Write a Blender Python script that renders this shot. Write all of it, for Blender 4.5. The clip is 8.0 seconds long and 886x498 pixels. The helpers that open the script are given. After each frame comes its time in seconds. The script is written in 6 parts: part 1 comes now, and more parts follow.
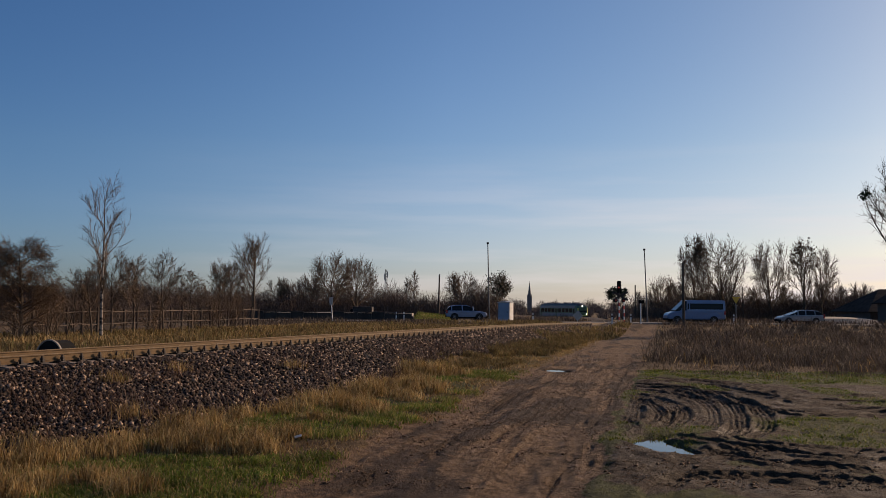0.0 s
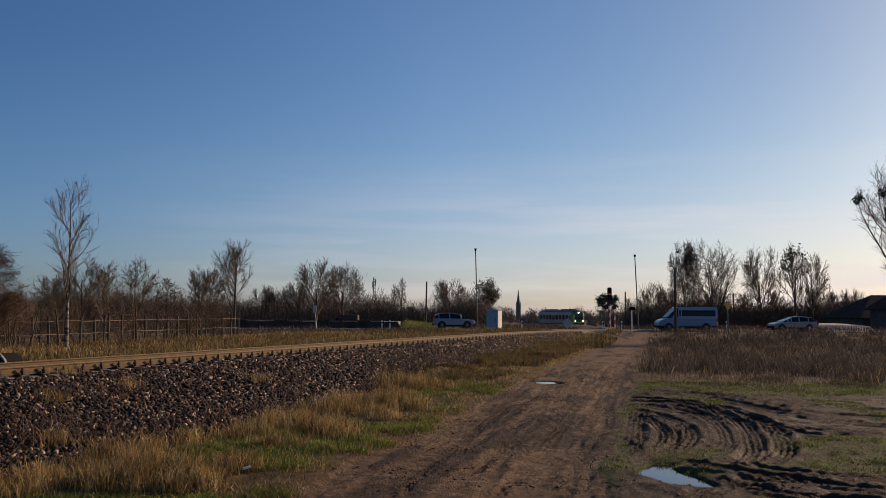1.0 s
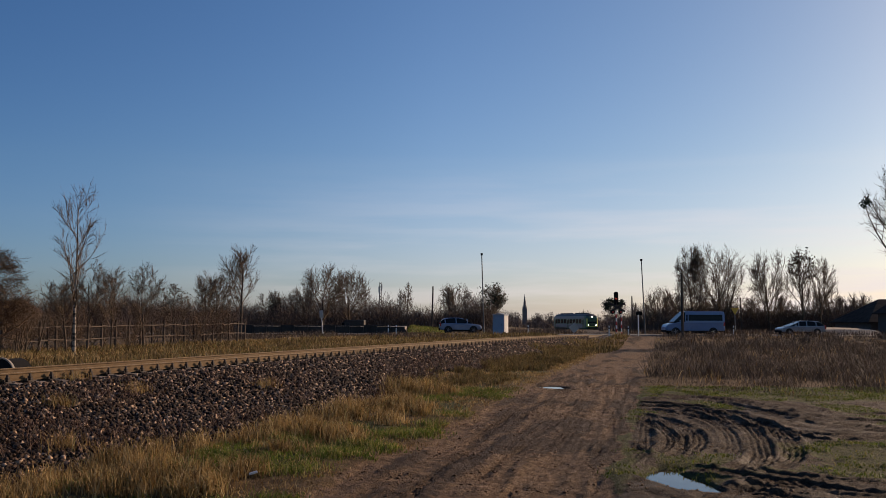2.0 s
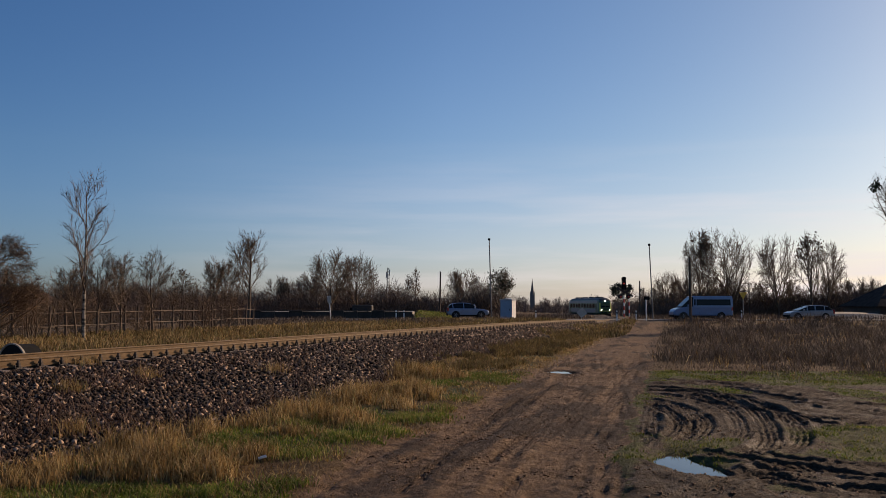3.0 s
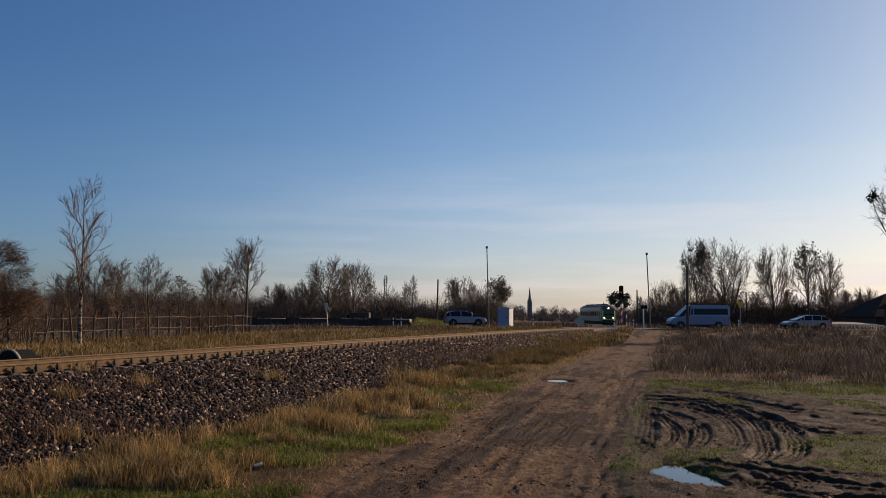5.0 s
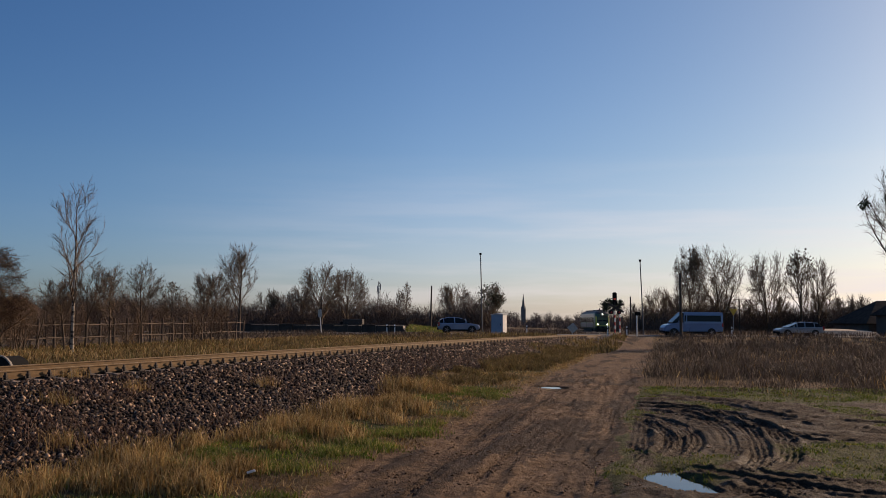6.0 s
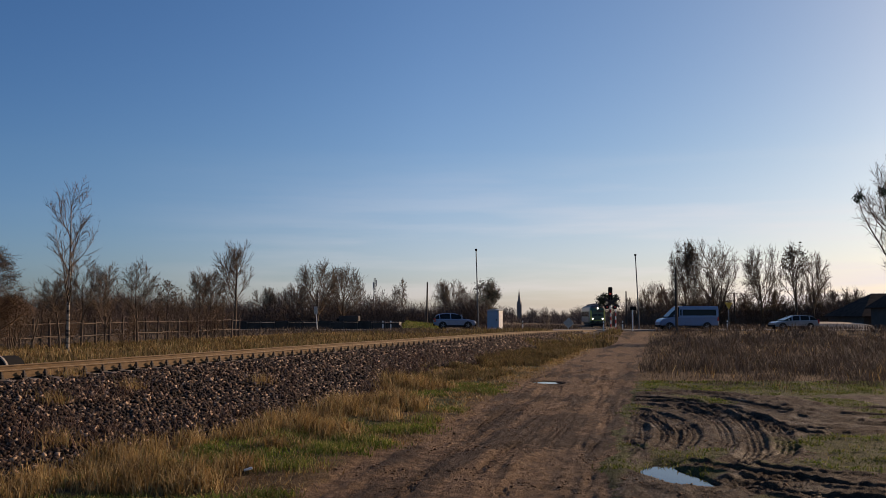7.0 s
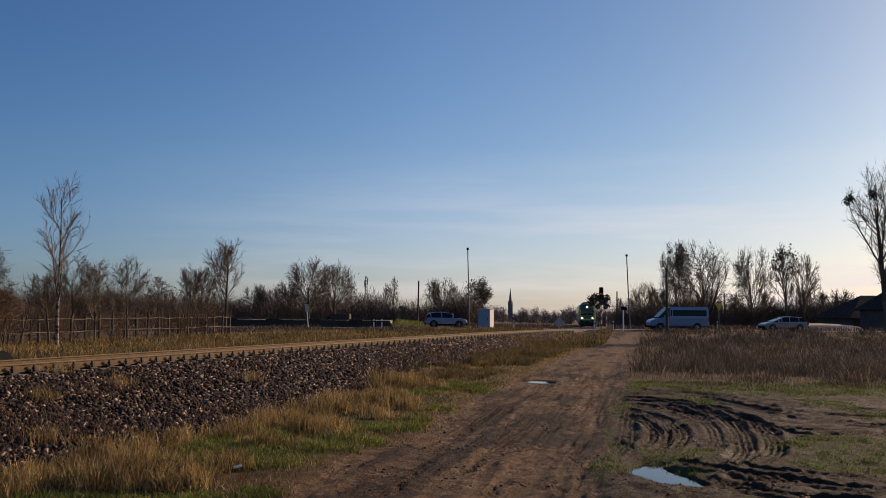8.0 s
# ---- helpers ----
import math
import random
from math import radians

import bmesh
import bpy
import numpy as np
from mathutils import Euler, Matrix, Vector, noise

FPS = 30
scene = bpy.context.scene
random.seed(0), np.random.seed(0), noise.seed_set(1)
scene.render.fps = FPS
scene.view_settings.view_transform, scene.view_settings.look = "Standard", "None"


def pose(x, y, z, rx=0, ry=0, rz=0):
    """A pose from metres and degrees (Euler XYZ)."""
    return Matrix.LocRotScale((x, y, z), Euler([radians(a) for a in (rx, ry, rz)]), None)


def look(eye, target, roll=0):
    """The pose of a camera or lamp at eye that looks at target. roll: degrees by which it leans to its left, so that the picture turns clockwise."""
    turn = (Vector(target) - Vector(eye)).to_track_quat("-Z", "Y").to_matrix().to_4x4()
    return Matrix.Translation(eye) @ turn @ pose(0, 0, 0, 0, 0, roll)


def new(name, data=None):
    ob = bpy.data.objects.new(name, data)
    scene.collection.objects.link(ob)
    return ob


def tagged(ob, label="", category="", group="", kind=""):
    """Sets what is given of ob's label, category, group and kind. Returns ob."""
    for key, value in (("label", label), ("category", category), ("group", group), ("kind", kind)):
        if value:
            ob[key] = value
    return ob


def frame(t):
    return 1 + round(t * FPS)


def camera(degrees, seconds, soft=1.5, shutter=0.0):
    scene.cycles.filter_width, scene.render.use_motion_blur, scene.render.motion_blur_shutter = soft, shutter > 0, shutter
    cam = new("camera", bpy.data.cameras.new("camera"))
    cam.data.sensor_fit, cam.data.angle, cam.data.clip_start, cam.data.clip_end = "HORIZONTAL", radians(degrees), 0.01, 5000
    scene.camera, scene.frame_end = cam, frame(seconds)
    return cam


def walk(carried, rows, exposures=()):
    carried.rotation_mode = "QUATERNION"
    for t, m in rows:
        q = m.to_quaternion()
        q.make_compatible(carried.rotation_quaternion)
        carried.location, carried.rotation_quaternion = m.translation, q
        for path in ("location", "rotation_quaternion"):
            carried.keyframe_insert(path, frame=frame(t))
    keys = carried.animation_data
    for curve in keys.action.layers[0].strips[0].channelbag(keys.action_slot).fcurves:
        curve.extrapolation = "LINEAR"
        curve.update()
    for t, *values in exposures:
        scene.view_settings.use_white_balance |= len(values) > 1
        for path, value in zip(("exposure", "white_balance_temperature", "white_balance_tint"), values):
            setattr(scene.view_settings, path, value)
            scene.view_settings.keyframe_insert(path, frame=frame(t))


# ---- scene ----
EYE = 2.1
cam = camera(54.7, 8.0, soft=0.6)
PATH = [
    (0.0, pose(-0.198, -1.9, EYE, 93.841, -0.483, 0.111)),
    (0.5, pose(0, 0, EYE, 94.278, -0.297, 0.521)),
    (1.0, pose(0, 0, EYE, 94.370, -0.246, -0.624)),
    (2.5, pose(0, 0, EYE, 94.785, -0.092, 0.122)),
    (3.0, pose(0, 0, EYE, 93.699, -0.055, 0.305)),
    (3.5, pose(0, 0, EYE, 93.693, -0.010, -0.002)),
    (4.0, pose(0, 0, EYE, 94.109, 0.015, -0.275)),
    (4.5, pose(0, 0, EYE, 94.067, -0.344, 0.170)),
    (6.0, pose(0, 0, EYE, 94.665, -0.414, -0.303)),
    (6.5, pose(0, 0, EYE, 94.429, -0.063, -0.845)),
    (7.0, pose(0, 0, EYE, 94.401, 0.035, -0.570)),
    (7.5, pose(0, 0, EYE, 93.558, 0.106, -0.844)),
    (8.0, pose(0, 0, EYE, 94.317, -0.410, -1.161)),
]
walk(cam, PATH, exposures=[(0.0, -0.07, 6650, 21), (1.2, -0.07, 6650, 21), (2.4, 0.0, 6650, 21), (8.0, 0.0, 6650, 21)])

# ---- light: low winter sun ahead to the right, clear sky ----
SUN_AZ, SUN_EL = 53.0, 20.0          # degrees right of straight ahead, above the horizon
world = bpy.data.worlds.new("sky")
scene.world = world
world.use_nodes = True
wn = world.node_tree
wn.nodes.clear()
w_out = wn.nodes.new("ShaderNodeOutputWorld")
w_bg = wn.nodes.new("ShaderNodeBackground")
w_sky = wn.nodes.new("ShaderNodeTexSky")
w_sky.sky_type = "NISHITA"
w_sky.sun_disc = False
w_sky.sun_elevation = radians(SUN_EL)
w_sky.sun_rotation = radians(SUN_AZ)
w_sky.altitude = 30
w_sky.air_density, w_sky.dust_density, w_sky.ozone_density = 1.0, 0.75, 3.8
w_bg.inputs[1].default_value = 0.095
# thin cirrus streaks low in the sky
w_co = wn.nodes.new("ShaderNodeTexCoord")
w_map = wn.nodes.new("ShaderNodeMapping")
w_map.inputs["Scale"].default_value = (2.2, 2.2, 26.0)
w_noise = wn.nodes.new("ShaderNodeTexNoise")
w_noise.inputs["Scale"].default_value = 1.7
w_noise.inputs["Detail"].default_value = 5.0
w_ramp = wn.nodes.new("ShaderNodeValToRGB")
w_ramp.color_ramp.elements[0].position, w_ramp.color_ramp.elements[1].position = 0.44, 0.64
w_ramp.color_ramp.elements[0].color = (0.36, 0.36, 0.36, 1)
w_sep = wn.nodes.new("ShaderNodeSeparateXYZ")
w_low = wn.nodes.new("ShaderNodeValToRGB")
w_low.color_ramp.elements[0].position, w_low.color_ramp.elements[1].position = 0.02, 0.19
w_low.color_ramp.elements[0].color, w_low.color_ramp.elements[1].color = (1.0, 1.0, 1.0, 1), (0, 0, 0, 1)
w_mul = wn.nodes.new("ShaderNodeMath")
w_mul.operation = "MULTIPLY"
w_side = wn.nodes.new("ShaderNodeMapRange")          # the veil thickens towards the sun
w_side.inputs["From Min"].default_value, w_side.inputs["From Max"].default_value = -0.35, 0.45
w_side.inputs["To Min"].default_value, w_side.inputs["To Max"].default_value = 0.02, 1.0
w_mul2 = wn.nodes.new("ShaderNodeMath")
w_mul2.operation = "MULTIPLY"
w_mix = wn.nodes.new("ShaderNodeMix")
w_mix.data_type = "RGBA"
w_sat = wn.nodes.new("ShaderNodeHueSaturation")
w_sat.inputs["Saturation"].default_value = 1.16
w_cast = wn.nodes.new("ShaderNodeValToRGB")           # deep blue away from the sun, milky towards it
w_cast.color_ramp.elements[0].position, w_cast.color_ramp.elements[1].position = 0.05, 0.95
w_cast.color_ramp.elements[0].color, w_cast.color_ramp.elements[1].color = (0.74, 0.86, 0.95, 1), (1.10, 1.04, 0.90, 1)
w_cast.color_ramp.elements.new(0.5).color = (1.09, 1.07, 1.04, 1)
w_tone = wn.nodes.new("ShaderNodeMix")
w_tone.data_type, w_tone.blend_type = "RGBA", "MULTIPLY"
w_tone.inputs[0].default_value = 1.0
w_low_tone = wn.nodes.new("ShaderNodeValToRGB")       # cool grey haze along the horizon
w_low_tone.color_ramp.elements[0].position, w_low_tone.color_ramp.elements[1].position = 0.0, 0.17
w_low_tone.color_ramp.elements[0].color, w_low_tone.color_ramp.elements[1].color = (0.79, 0.86, 1.05, 1), (1, 1, 1, 1)
w_tone_low = wn.nodes.new("ShaderNodeMix")
w_tone_low.data_type, w_tone_low.blend_type = "RGBA", "MULTIPLY"
w_tone_low.inputs[0].default_value = 1.0
w_shift = wn.nodes.new("ShaderNodeMapRange")
w_shift.inputs["From Min"].default_value, w_shift.inputs["From Max"].default_value = -0.5, 0.5
w_white = wn.nodes.new("ShaderNodeMix")
w_white.data_type, w_white.blend_type = "RGBA", "MIX"
w_white.inputs[0].default_value = 0.9
w_white.inputs[7].default_value = (8.6, 8.42, 8.2, 1)
for a, b in ((w_co.outputs["Generated"], w_map.inputs["Vector"]), (w_map.outputs[0], w_noise.inputs["Vector"]),
             (w_noise.outputs["Fac"], w_ramp.inputs[0]), (w_co.outputs["Generated"], w_sep.inputs[0]),
             (w_sep.outputs["Z"], w_low.inputs[0]), (w_ramp.outputs[0], w_mul.inputs[0]), (w_low.outputs[0], w_mul.inputs[1]),
             (w_sep.outputs["X"], w_side.inputs["Value"]), (w_mul.outputs[0], w_mul2.inputs[0]), (w_side.outputs[0], w_mul2.inputs[1]), (w_mul2.outputs[0], w_mix.inputs[0]), (w_sky.outputs[0], w_sat.inputs["Color"]), (w_tone.outputs[2], w_mix.inputs[6]), (w_tone.outputs[2], w_white.inputs[6]),
             (w_sep.outputs["X"], w_shift.inputs["Value"]), (w_shift.outputs[0], w_cast.inputs[0]),
             (w_cast.outputs[0], w_tone.inputs[7]), (w_sat.outputs[0], w_tone_low.inputs[6]), (w_sep.outputs["Z"], w_low_tone.inputs[0]),
             (w_low_tone.outputs[0], w_tone_low.inputs[7]), (w_tone_low.outputs[2], w_tone.inputs[6]),
             (w_white.outputs[2], w_mix.inputs[7]), (w_mix.outputs[2], w_bg.inputs[0]), (w_bg.outputs[0], w_out.inputs[0])):
    wn.links.new(a, b)

sun_data = bpy.data.lights.new("sun", "SUN")
sun_data.energy, sun_data.angle, sun_data.color = 5.0, radians(0.6), (1.0, 0.75, 0.48)
az, el = radians(SUN_AZ), radians(SUN_EL)
SUN_DIR = Vector((math.sin(az) * math.cos(el), math.cos(az) * math.cos(el), math.sin(el)))
sun = new("sun", sun_data)
sun.matrix_world = look(tuple(SUN_DIR * 300), (0, 0, 0))

# ---- materials ----


class Mat:
    """A small builder for node materials."""

    def __init__(self, name, rough=0.8, metal=0.0, spec=0.5):
        self.m = bpy.data.materials.new(name)
        self.m.use_nodes = True
        self.t = self.m.node_tree
        self.b = self.t.nodes["Principled BSDF"]
        self.b.inputs["Roughness"].default_value = rough
        self.b.inputs["Metallic"].default_value = metal
        self.b.inputs["Specular IOR Level"].default_value = spec
        self.pos = self.t.nodes.new("ShaderNodeNewGeometry")
        self.co = self.t.nodes.new("ShaderNodeTexCoord")

    def link(self, a, b):
        self.t.links.new(a, b)

    def noise(self, scale, detail=4.0, where="world", rough=0.55, stretch=None):
        n = self.t.nodes.new("ShaderNodeTexNoise")
        n.inputs["Scale"].default_value = scale
        n.inputs["Detail"].default_value = detail
        n.inputs["Roughness"].default_value = rough
        src = self.pos.outputs["Position"] if where == "world" else self.co.outputs["Object"]
        if stretch:
            mp = self.t.nodes.new("ShaderNodeMapping")
            mp.inputs["Scale"].default_value = stretch
            self.link(src, mp.inputs[0])
            src = mp.outputs[0]
        self.link(src, n.inputs["Vector"])
        return n.outputs["Fac"]

    def ramp(self, fac, stops):
        r = self.t.nodes.new("ShaderNodeValToRGB")
        while len(r.color_ramp.elements) < len(stops):
            r.color_ramp.elements.new(0.5)
        for e, (p, c) in zip(r.color_ramp.elements, stops):
            e.position, e.color = p, (*c, 1) if len(c) == 3 else c
        self.link(fac, r.inputs[0])
        return r.outputs[0]

    def mix(self, fac, a, b, mode="MIX"):
        n = self.t.nodes.new("ShaderNodeMix")
        n.data_type, n.blend_type = "RGBA", mode
        for k, v in ((0, fac), (6, a), (7, b)):
            if isinstance(v, (int, float)):
                n.inputs[k].default_value = v
            elif isinstance(v, tuple):
                n.inputs[k].default_value = (*v, 1)
            else:
                self.link(v, n.inputs[k])
        return n.outputs[2]

    def math(self, op, a, b=0.0):
        n = self.t.nodes.new("ShaderNodeMath")
        n.operation = op
        for k, v in ((0, a), (1, b)):
            if isinstance(v, (int, float)):
                n.inputs[k].default_value = v
            else:
                self.link(v, n.inputs[k])
        return n.outputs[0]

    def attr(self, name):
        n = self.t.nodes.new("ShaderNodeAttribute")
        n.attribute_name = name
        return n.outputs["Fac"]

    def random(self, island=True):
        if island:
            return self.pos.outputs["Random Per Island"]
        return self.t.nodes.new("ShaderNodeObjectInfo").outputs["Random"]

    def color(self, c):
        if isinstance(c, tuple):
            self.b.inputs["Base Color"].default_value = (*c, 1)
        else:
            self.link(c, self.b.inputs["Base Color"])
        return self

    def rough(self, r):
        self.link(r, self.b.inputs["Roughness"])
        return self

    def bump(self, fac, strength=0.5, dist=0.02):
        n = self.t.nodes.new("ShaderNodeBump")
        n.inputs["Strength"].default_value = strength
        n.inputs["Distance"].default_value = dist
        self.link(fac, n.inputs["Height"])
        self.link(n.outputs[0], self.b.inputs["Normal"])
        return self

    def glow(self, c, s):
        self.b.inputs["Emission Color"].default_value = (*c, 1)
        self.b.inputs["Emission Strength"].default_value = s
        return self


def plain(name, c, rough=0.6, metal=0.0, vary=0.25, scale=3.0, bump=0.15, where="object", spec=0.5):
    """One surface colour with mottling at two scales and fine relief."""
    k = Mat(name, rough, metal, spec)
    dark = tuple(v * (1 - vary) for v in c)
    light = tuple(min(1.0, v * (1 + vary)) for v in c)
    big = k.ramp(k.noise(scale, 5, where), [(0.3, dark), (0.7, light)])
    fine = k.ramp(k.noise(scale * 14, 3, where), [(0.3, (0.82, 0.82, 0.82)), (0.7, (1, 1, 1))])
    k.color(k.mix(1.0, big, fine, "MULTIPLY"))
    if bump:
        k.bump(k.noise(scale * 20, 3, where), bump, 0.01)
    return k.m


def blade_mat(name, stops, translucent=0.35, rough=0.7):
    """Dry or green stems: colour by stem, light shining partly through."""
    k = Mat(name, rough, 0, 0.25)
    c = k.ramp(k.random(), stops)
    patch = k.ramp(k.noise(1.3, 4), [(0.3, (0.42, 0.42, 0.42)), (0.68, (1.1, 1.1, 1.1))])
    c = k.mix(1.0, c, patch, "MULTIPLY")
    k.color(c)
    tr = k.t.nodes.new("ShaderNodeBsdfTranslucent")
    k.link(c, tr.inputs[0])
    mx = k.t.nodes.new("ShaderNodeMixShader")
    mx.inputs[0].default_value = translucent
    k.link(k.b.outputs[0], mx.inputs[1])
    k.link(tr.outputs[0], mx.inputs[2])
    k.link(mx.outputs[0], k.t.nodes["Material Output"].inputs[0])
    return k.m


def ground_material():
    k = Mat("soil_and_grass", 0.9, 0, 0.22)
    fine, mid, big = k.noise(46, 6, rough=0.7), k.noise(6, 6, rough=0.65), k.noise(0.9, 4)
    edge = k.math("MULTIPLY", k.math("SUBTRACT", k.noise(2.6, 6), 0.5), 1.1)

    def zone(name):
        v = k.math("ADD", k.attr(name), edge)
        return k.ramp(v, [(0.42, (0, 0, 0)), (0.62, (1, 1, 1))])
    # turf: withered straw with green in it, darkened for soil and painted shade between blades
    straw = k.ramp(mid, [(0.25, (0.045, 0.028, 0.013)), (0.5, (0.11, 0.07, 0.03)), (0.75, (0.20, 0.135, 0.06))])
    green = k.ramp(mid, [(0.25, (0.03, 0.035, 0.01)), (0.7, (0.085, 0.095, 0.022))])
    turf = k.mix(k.ramp(k.math("ADD", k.attr("green"), k.math("SUBTRACT", big, 0.5)), [(0.35, (0, 0, 0)), (0.65, (1, 1, 1))]), straw, green)
    # packed earth of the lane, lighter where it is dry and driven
    earth = k.ramp(mid, [(0.28, (0.066, 0.040, 0.022)), (0.5, (0.175, 0.110, 0.062)), (0.72, (0.30, 0.196, 0.115))])
    earth = k.mix(0.6, earth, k.ramp(k.noise(0.7, 5), [(0.3, (0.6, 0.6, 0.6)), (0.7, (1.1, 1.1, 1.1))]), "MULTIPLY")
    earth = k.mix(k.ramp(k.math("ADD", k.attr("damp"), k.math("SUBTRACT", k.noise(9, 5), 0.5)), [(0.35, (0, 0, 0)), (0.7, (0.9, 0.9, 0.9))]), earth, (0.042, 0.025, 0.015))
    grit = k.ramp(fine, [(0.34, (0.42, 0.42, 0.42)), (0.52, (1, 1, 1)), (0.68, (1.45, 1.4, 1.35))])
    mudc = k.ramp(mid, [(0.25, (0.016, 0.011, 0.007)), (0.52, (0.052, 0.036, 0.023)), (0.78, (0.105, 0.075, 0.050))])
    stone = k.ramp(k.noise(24, 2), [(0.35, (0.02, 0.015, 0.012)), (0.65, (0.08, 0.06, 0.048))])
    c = k.mix(zone("mud"), turf, mudc)
    c = k.mix(zone("lane"), c, earth)
    c = k.mix(zone("ballast"), c, stone)
    c = k.mix(1.0, c, grit, "MULTIPLY")
    k.color(c)
    wet = k.math("MULTIPLY", zone("mud"), k.ramp(k.noise(1.6, 4), [(0.45, (0, 0, 0)), (0.65, (1, 1, 1))]))
    k.rough(k.ramp(wet, [(0.0, (0.92, 0.92, 0.92)), (1.0, (0.68, 0.68, 0.68))]))
    k.bump(k.math("ADD", k.math("MULTIPLY", k.noise(14, 6), 1.0), k.math("MULTIPLY", fine, 0.9)), 1.0, 0.09)
    return k.m


def bark_mat(name, c, scale=6.0):
    k = Mat(name, 0.9, 0, 0.2)
    dark = tuple(v * 0.5 for v in c)
    k.color(k.mix(0.5, k.ramp(k.noise(scale, 5, stretch=(1, 1, 0.25)), [(0.3, dark), (0.7, c)]),
                  k.ramp(k.random(), [(0.0, tuple(v * 0.65 for v in c)), (1.0, tuple(v * 1.25 for v in c))])))
    k.bump(k.noise(scale * 4, 3, stretch=(1, 1, 0.2)), 0.6, 0.02)
    return k.m


def birch_bark():
    k = Mat("birch_bark", 0.75, 0, 0.3)
    marks = k.ramp(k.noise(3.0, 5, stretch=(1, 1, 3.0)), [(0.42, (0.04, 0.035, 0.03)), (0.56, (0.27, 0.24, 0.20))])
    k.color(marks).bump(k.noise(20, 3), 0.3, 0.01)
    return k.m


def stone_mat():
    k = Mat("crushed_stone", 0.75, 0, 0.2)
    # the palest stones are sun highlights painted as stone colour
    k.color(k.mix(1.0, k.ramp(k.random(), [(0.0, (0.010, 0.006, 0.004)), (0.5, (0.034, 0.019, 0.011)), (0.84, (0.11, 0.066, 0.042)), (1.0, (0.58, 0.41, 0.28))]),
                  k.ramp(k.noise(30, 4), [(0.3, (0.6, 0.6, 0.6)), (0.7, (1, 1, 1))]), "MULTIPLY"))
    k.bump(k.noise(60, 3), 0.5, 0.01)
    return k.m


def single_stone_mat():
    k = Mat("crushed_stone_piece", 0.75, 0, 0.2)
    # bright last stop paints sunlit glints onto a few stones
    k.color(k.ramp(k.random(False), [(0.0, (0.010, 0.006, 0.004)), (0.5, (0.034, 0.019, 0.011)), (0.84, (0.11, 0.066, 0.042)), (1.0, (0.58, 0.41, 0.28))]))
    k.bump(k.noise(60, 3), 0.5, 0.01)
    return k.m


def paint_mat(name, c, rough=0.28, metal=0.0, dirt=0.25):
    """Vehicle paint with road dust towards a noisy film."""
    k = Mat(name, rough, metal, 0.5)
    film = k.ramp(k.noise(2.2, 5, "object"), [(0.4, (0, 0, 0)), (0.8, (dirt, dirt, dirt))])
    k.color(k.mix(film, c, (0.16, 0.13, 0.10)))
    k.b.inputs["Coat Weight"].default_value = 0.5
    k.b.inputs["Coat Roughness"].default_value = 0.1
    return k.m


def water_mat():
    k = Mat("puddle_water", 0.02, 0, 0.6)
    k.color((0.03, 0.025, 0.02))
    k.b.inputs["IOR"].default_value = 1.33
    k.bump(k.noise(5, 3), 0.05, 0.01)
    return k.m


M_GROUND = ground_material()
M_STONE, M_STONE1 = stone_mat(), single_stone_mat()
M_CLOD = bark_mat("earth_clods", (0.15, 0.092, 0.055), 9.0)
M_STRAW = blade_mat("dry_grass", [(0.0, (0.11, 0.062, 0.022)), (0.4, (0.33, 0.21, 0.077)), (0.75, (0.53, 0.365, 0.15)), (0.9, (0.62, 0.48, 0.25)), (1.0, (0.20, 0.20, 0.05))])
M_GREEN = blade_mat("green_grass", [(0.0, (0.05, 0.085, 0.012)), (0.55, (0.15, 0.215, 0.026)), (0.85, (0.26, 0.26, 0.06)), (1.0, (0.38, 0.30, 0.12))])
M_WEED = blade_mat("withered_weeds", [(0.0, (0.055, 0.041, 0.031)), (0.5, (0.10, 0.076, 0.058)), (0.93, (0.15, 0.115, 0.086)), (1.0, (0.34, 0.26, 0.17))], 0.2)
M_ROUGH = blade_mat("rough_grass", [(0.0, (0.05, 0.035, 0.014)), (0.4, (0.16, 0.11, 0.042)), (0.7, (0.30, 0.21, 0.09)), (0.85, (0.10, 0.11, 0.028)), (1.0, (0.42, 0.31, 0.14))])
M_CREEP = blade_mat("creeping_dry_stems", [(0.0, (0.05, 0.025, 0.016)), (0.6, (0.15, 0.08, 0.05)), (1.0, (0.30, 0.20, 0.13))], 0.1)
M_LAWN = blade_mat("bright_lawn", [(0.0, (0.07, 0.10, 0.015)), (0.5, (0.15, 0.19, 0.03)), (0.75, (0.27, 0.28, 0.065)), (1.0, (0.44, 0.34, 0.14))])
M_BARK = bark_mat("grey_bark", (0.11, 0.086, 0.064))
M_TWIG = bark_mat("brown_twigs", (0.135, 0.096, 0.066))
M_TWIGRED = bark_mat("reddish_twigs", (0.15, 0.098, 0.062))
M_BIRCH = birch_bark()
M_BRUSH = bark_mat("brushwood_stems", (0.15, 0.108, 0.085), 1.0)
# lightened base colour stands in for haze over the distant woods
M_FAR = bark_mat("distant_wood", (0.16, 0.125, 0.11), 0.3)
M_EVERGREEN = bark_mat("evergreen_needles", (0.045, 0.06, 0.032), 1.0)
M_DARKLEAF = bark_mat("withered_leaves", (0.10, 0.075, 0.04), 1.0)
M_RAILSIDE = plain("rusty_rail", (0.11, 0.064, 0.024), 0.75, 0.2, 0.3, 6)
M_RAILTOP = plain("rail_head", (0.36, 0.25, 0.12), 0.6, 0.2, 0.15, 4, 0.05)
M_SLEEPER = plain("concrete_sleeper", (0.17, 0.13, 0.10), 0.85, 0, 0.3, 5)
M_IRON = plain("dark_iron", (0.05, 0.04, 0.035), 0.7, 0.4, 0.3, 8)
M_ASPHALT = plain("asphalt", (0.07, 0.066, 0.062), 0.85, 0, 0.3, 1.2, 0.4, "world")
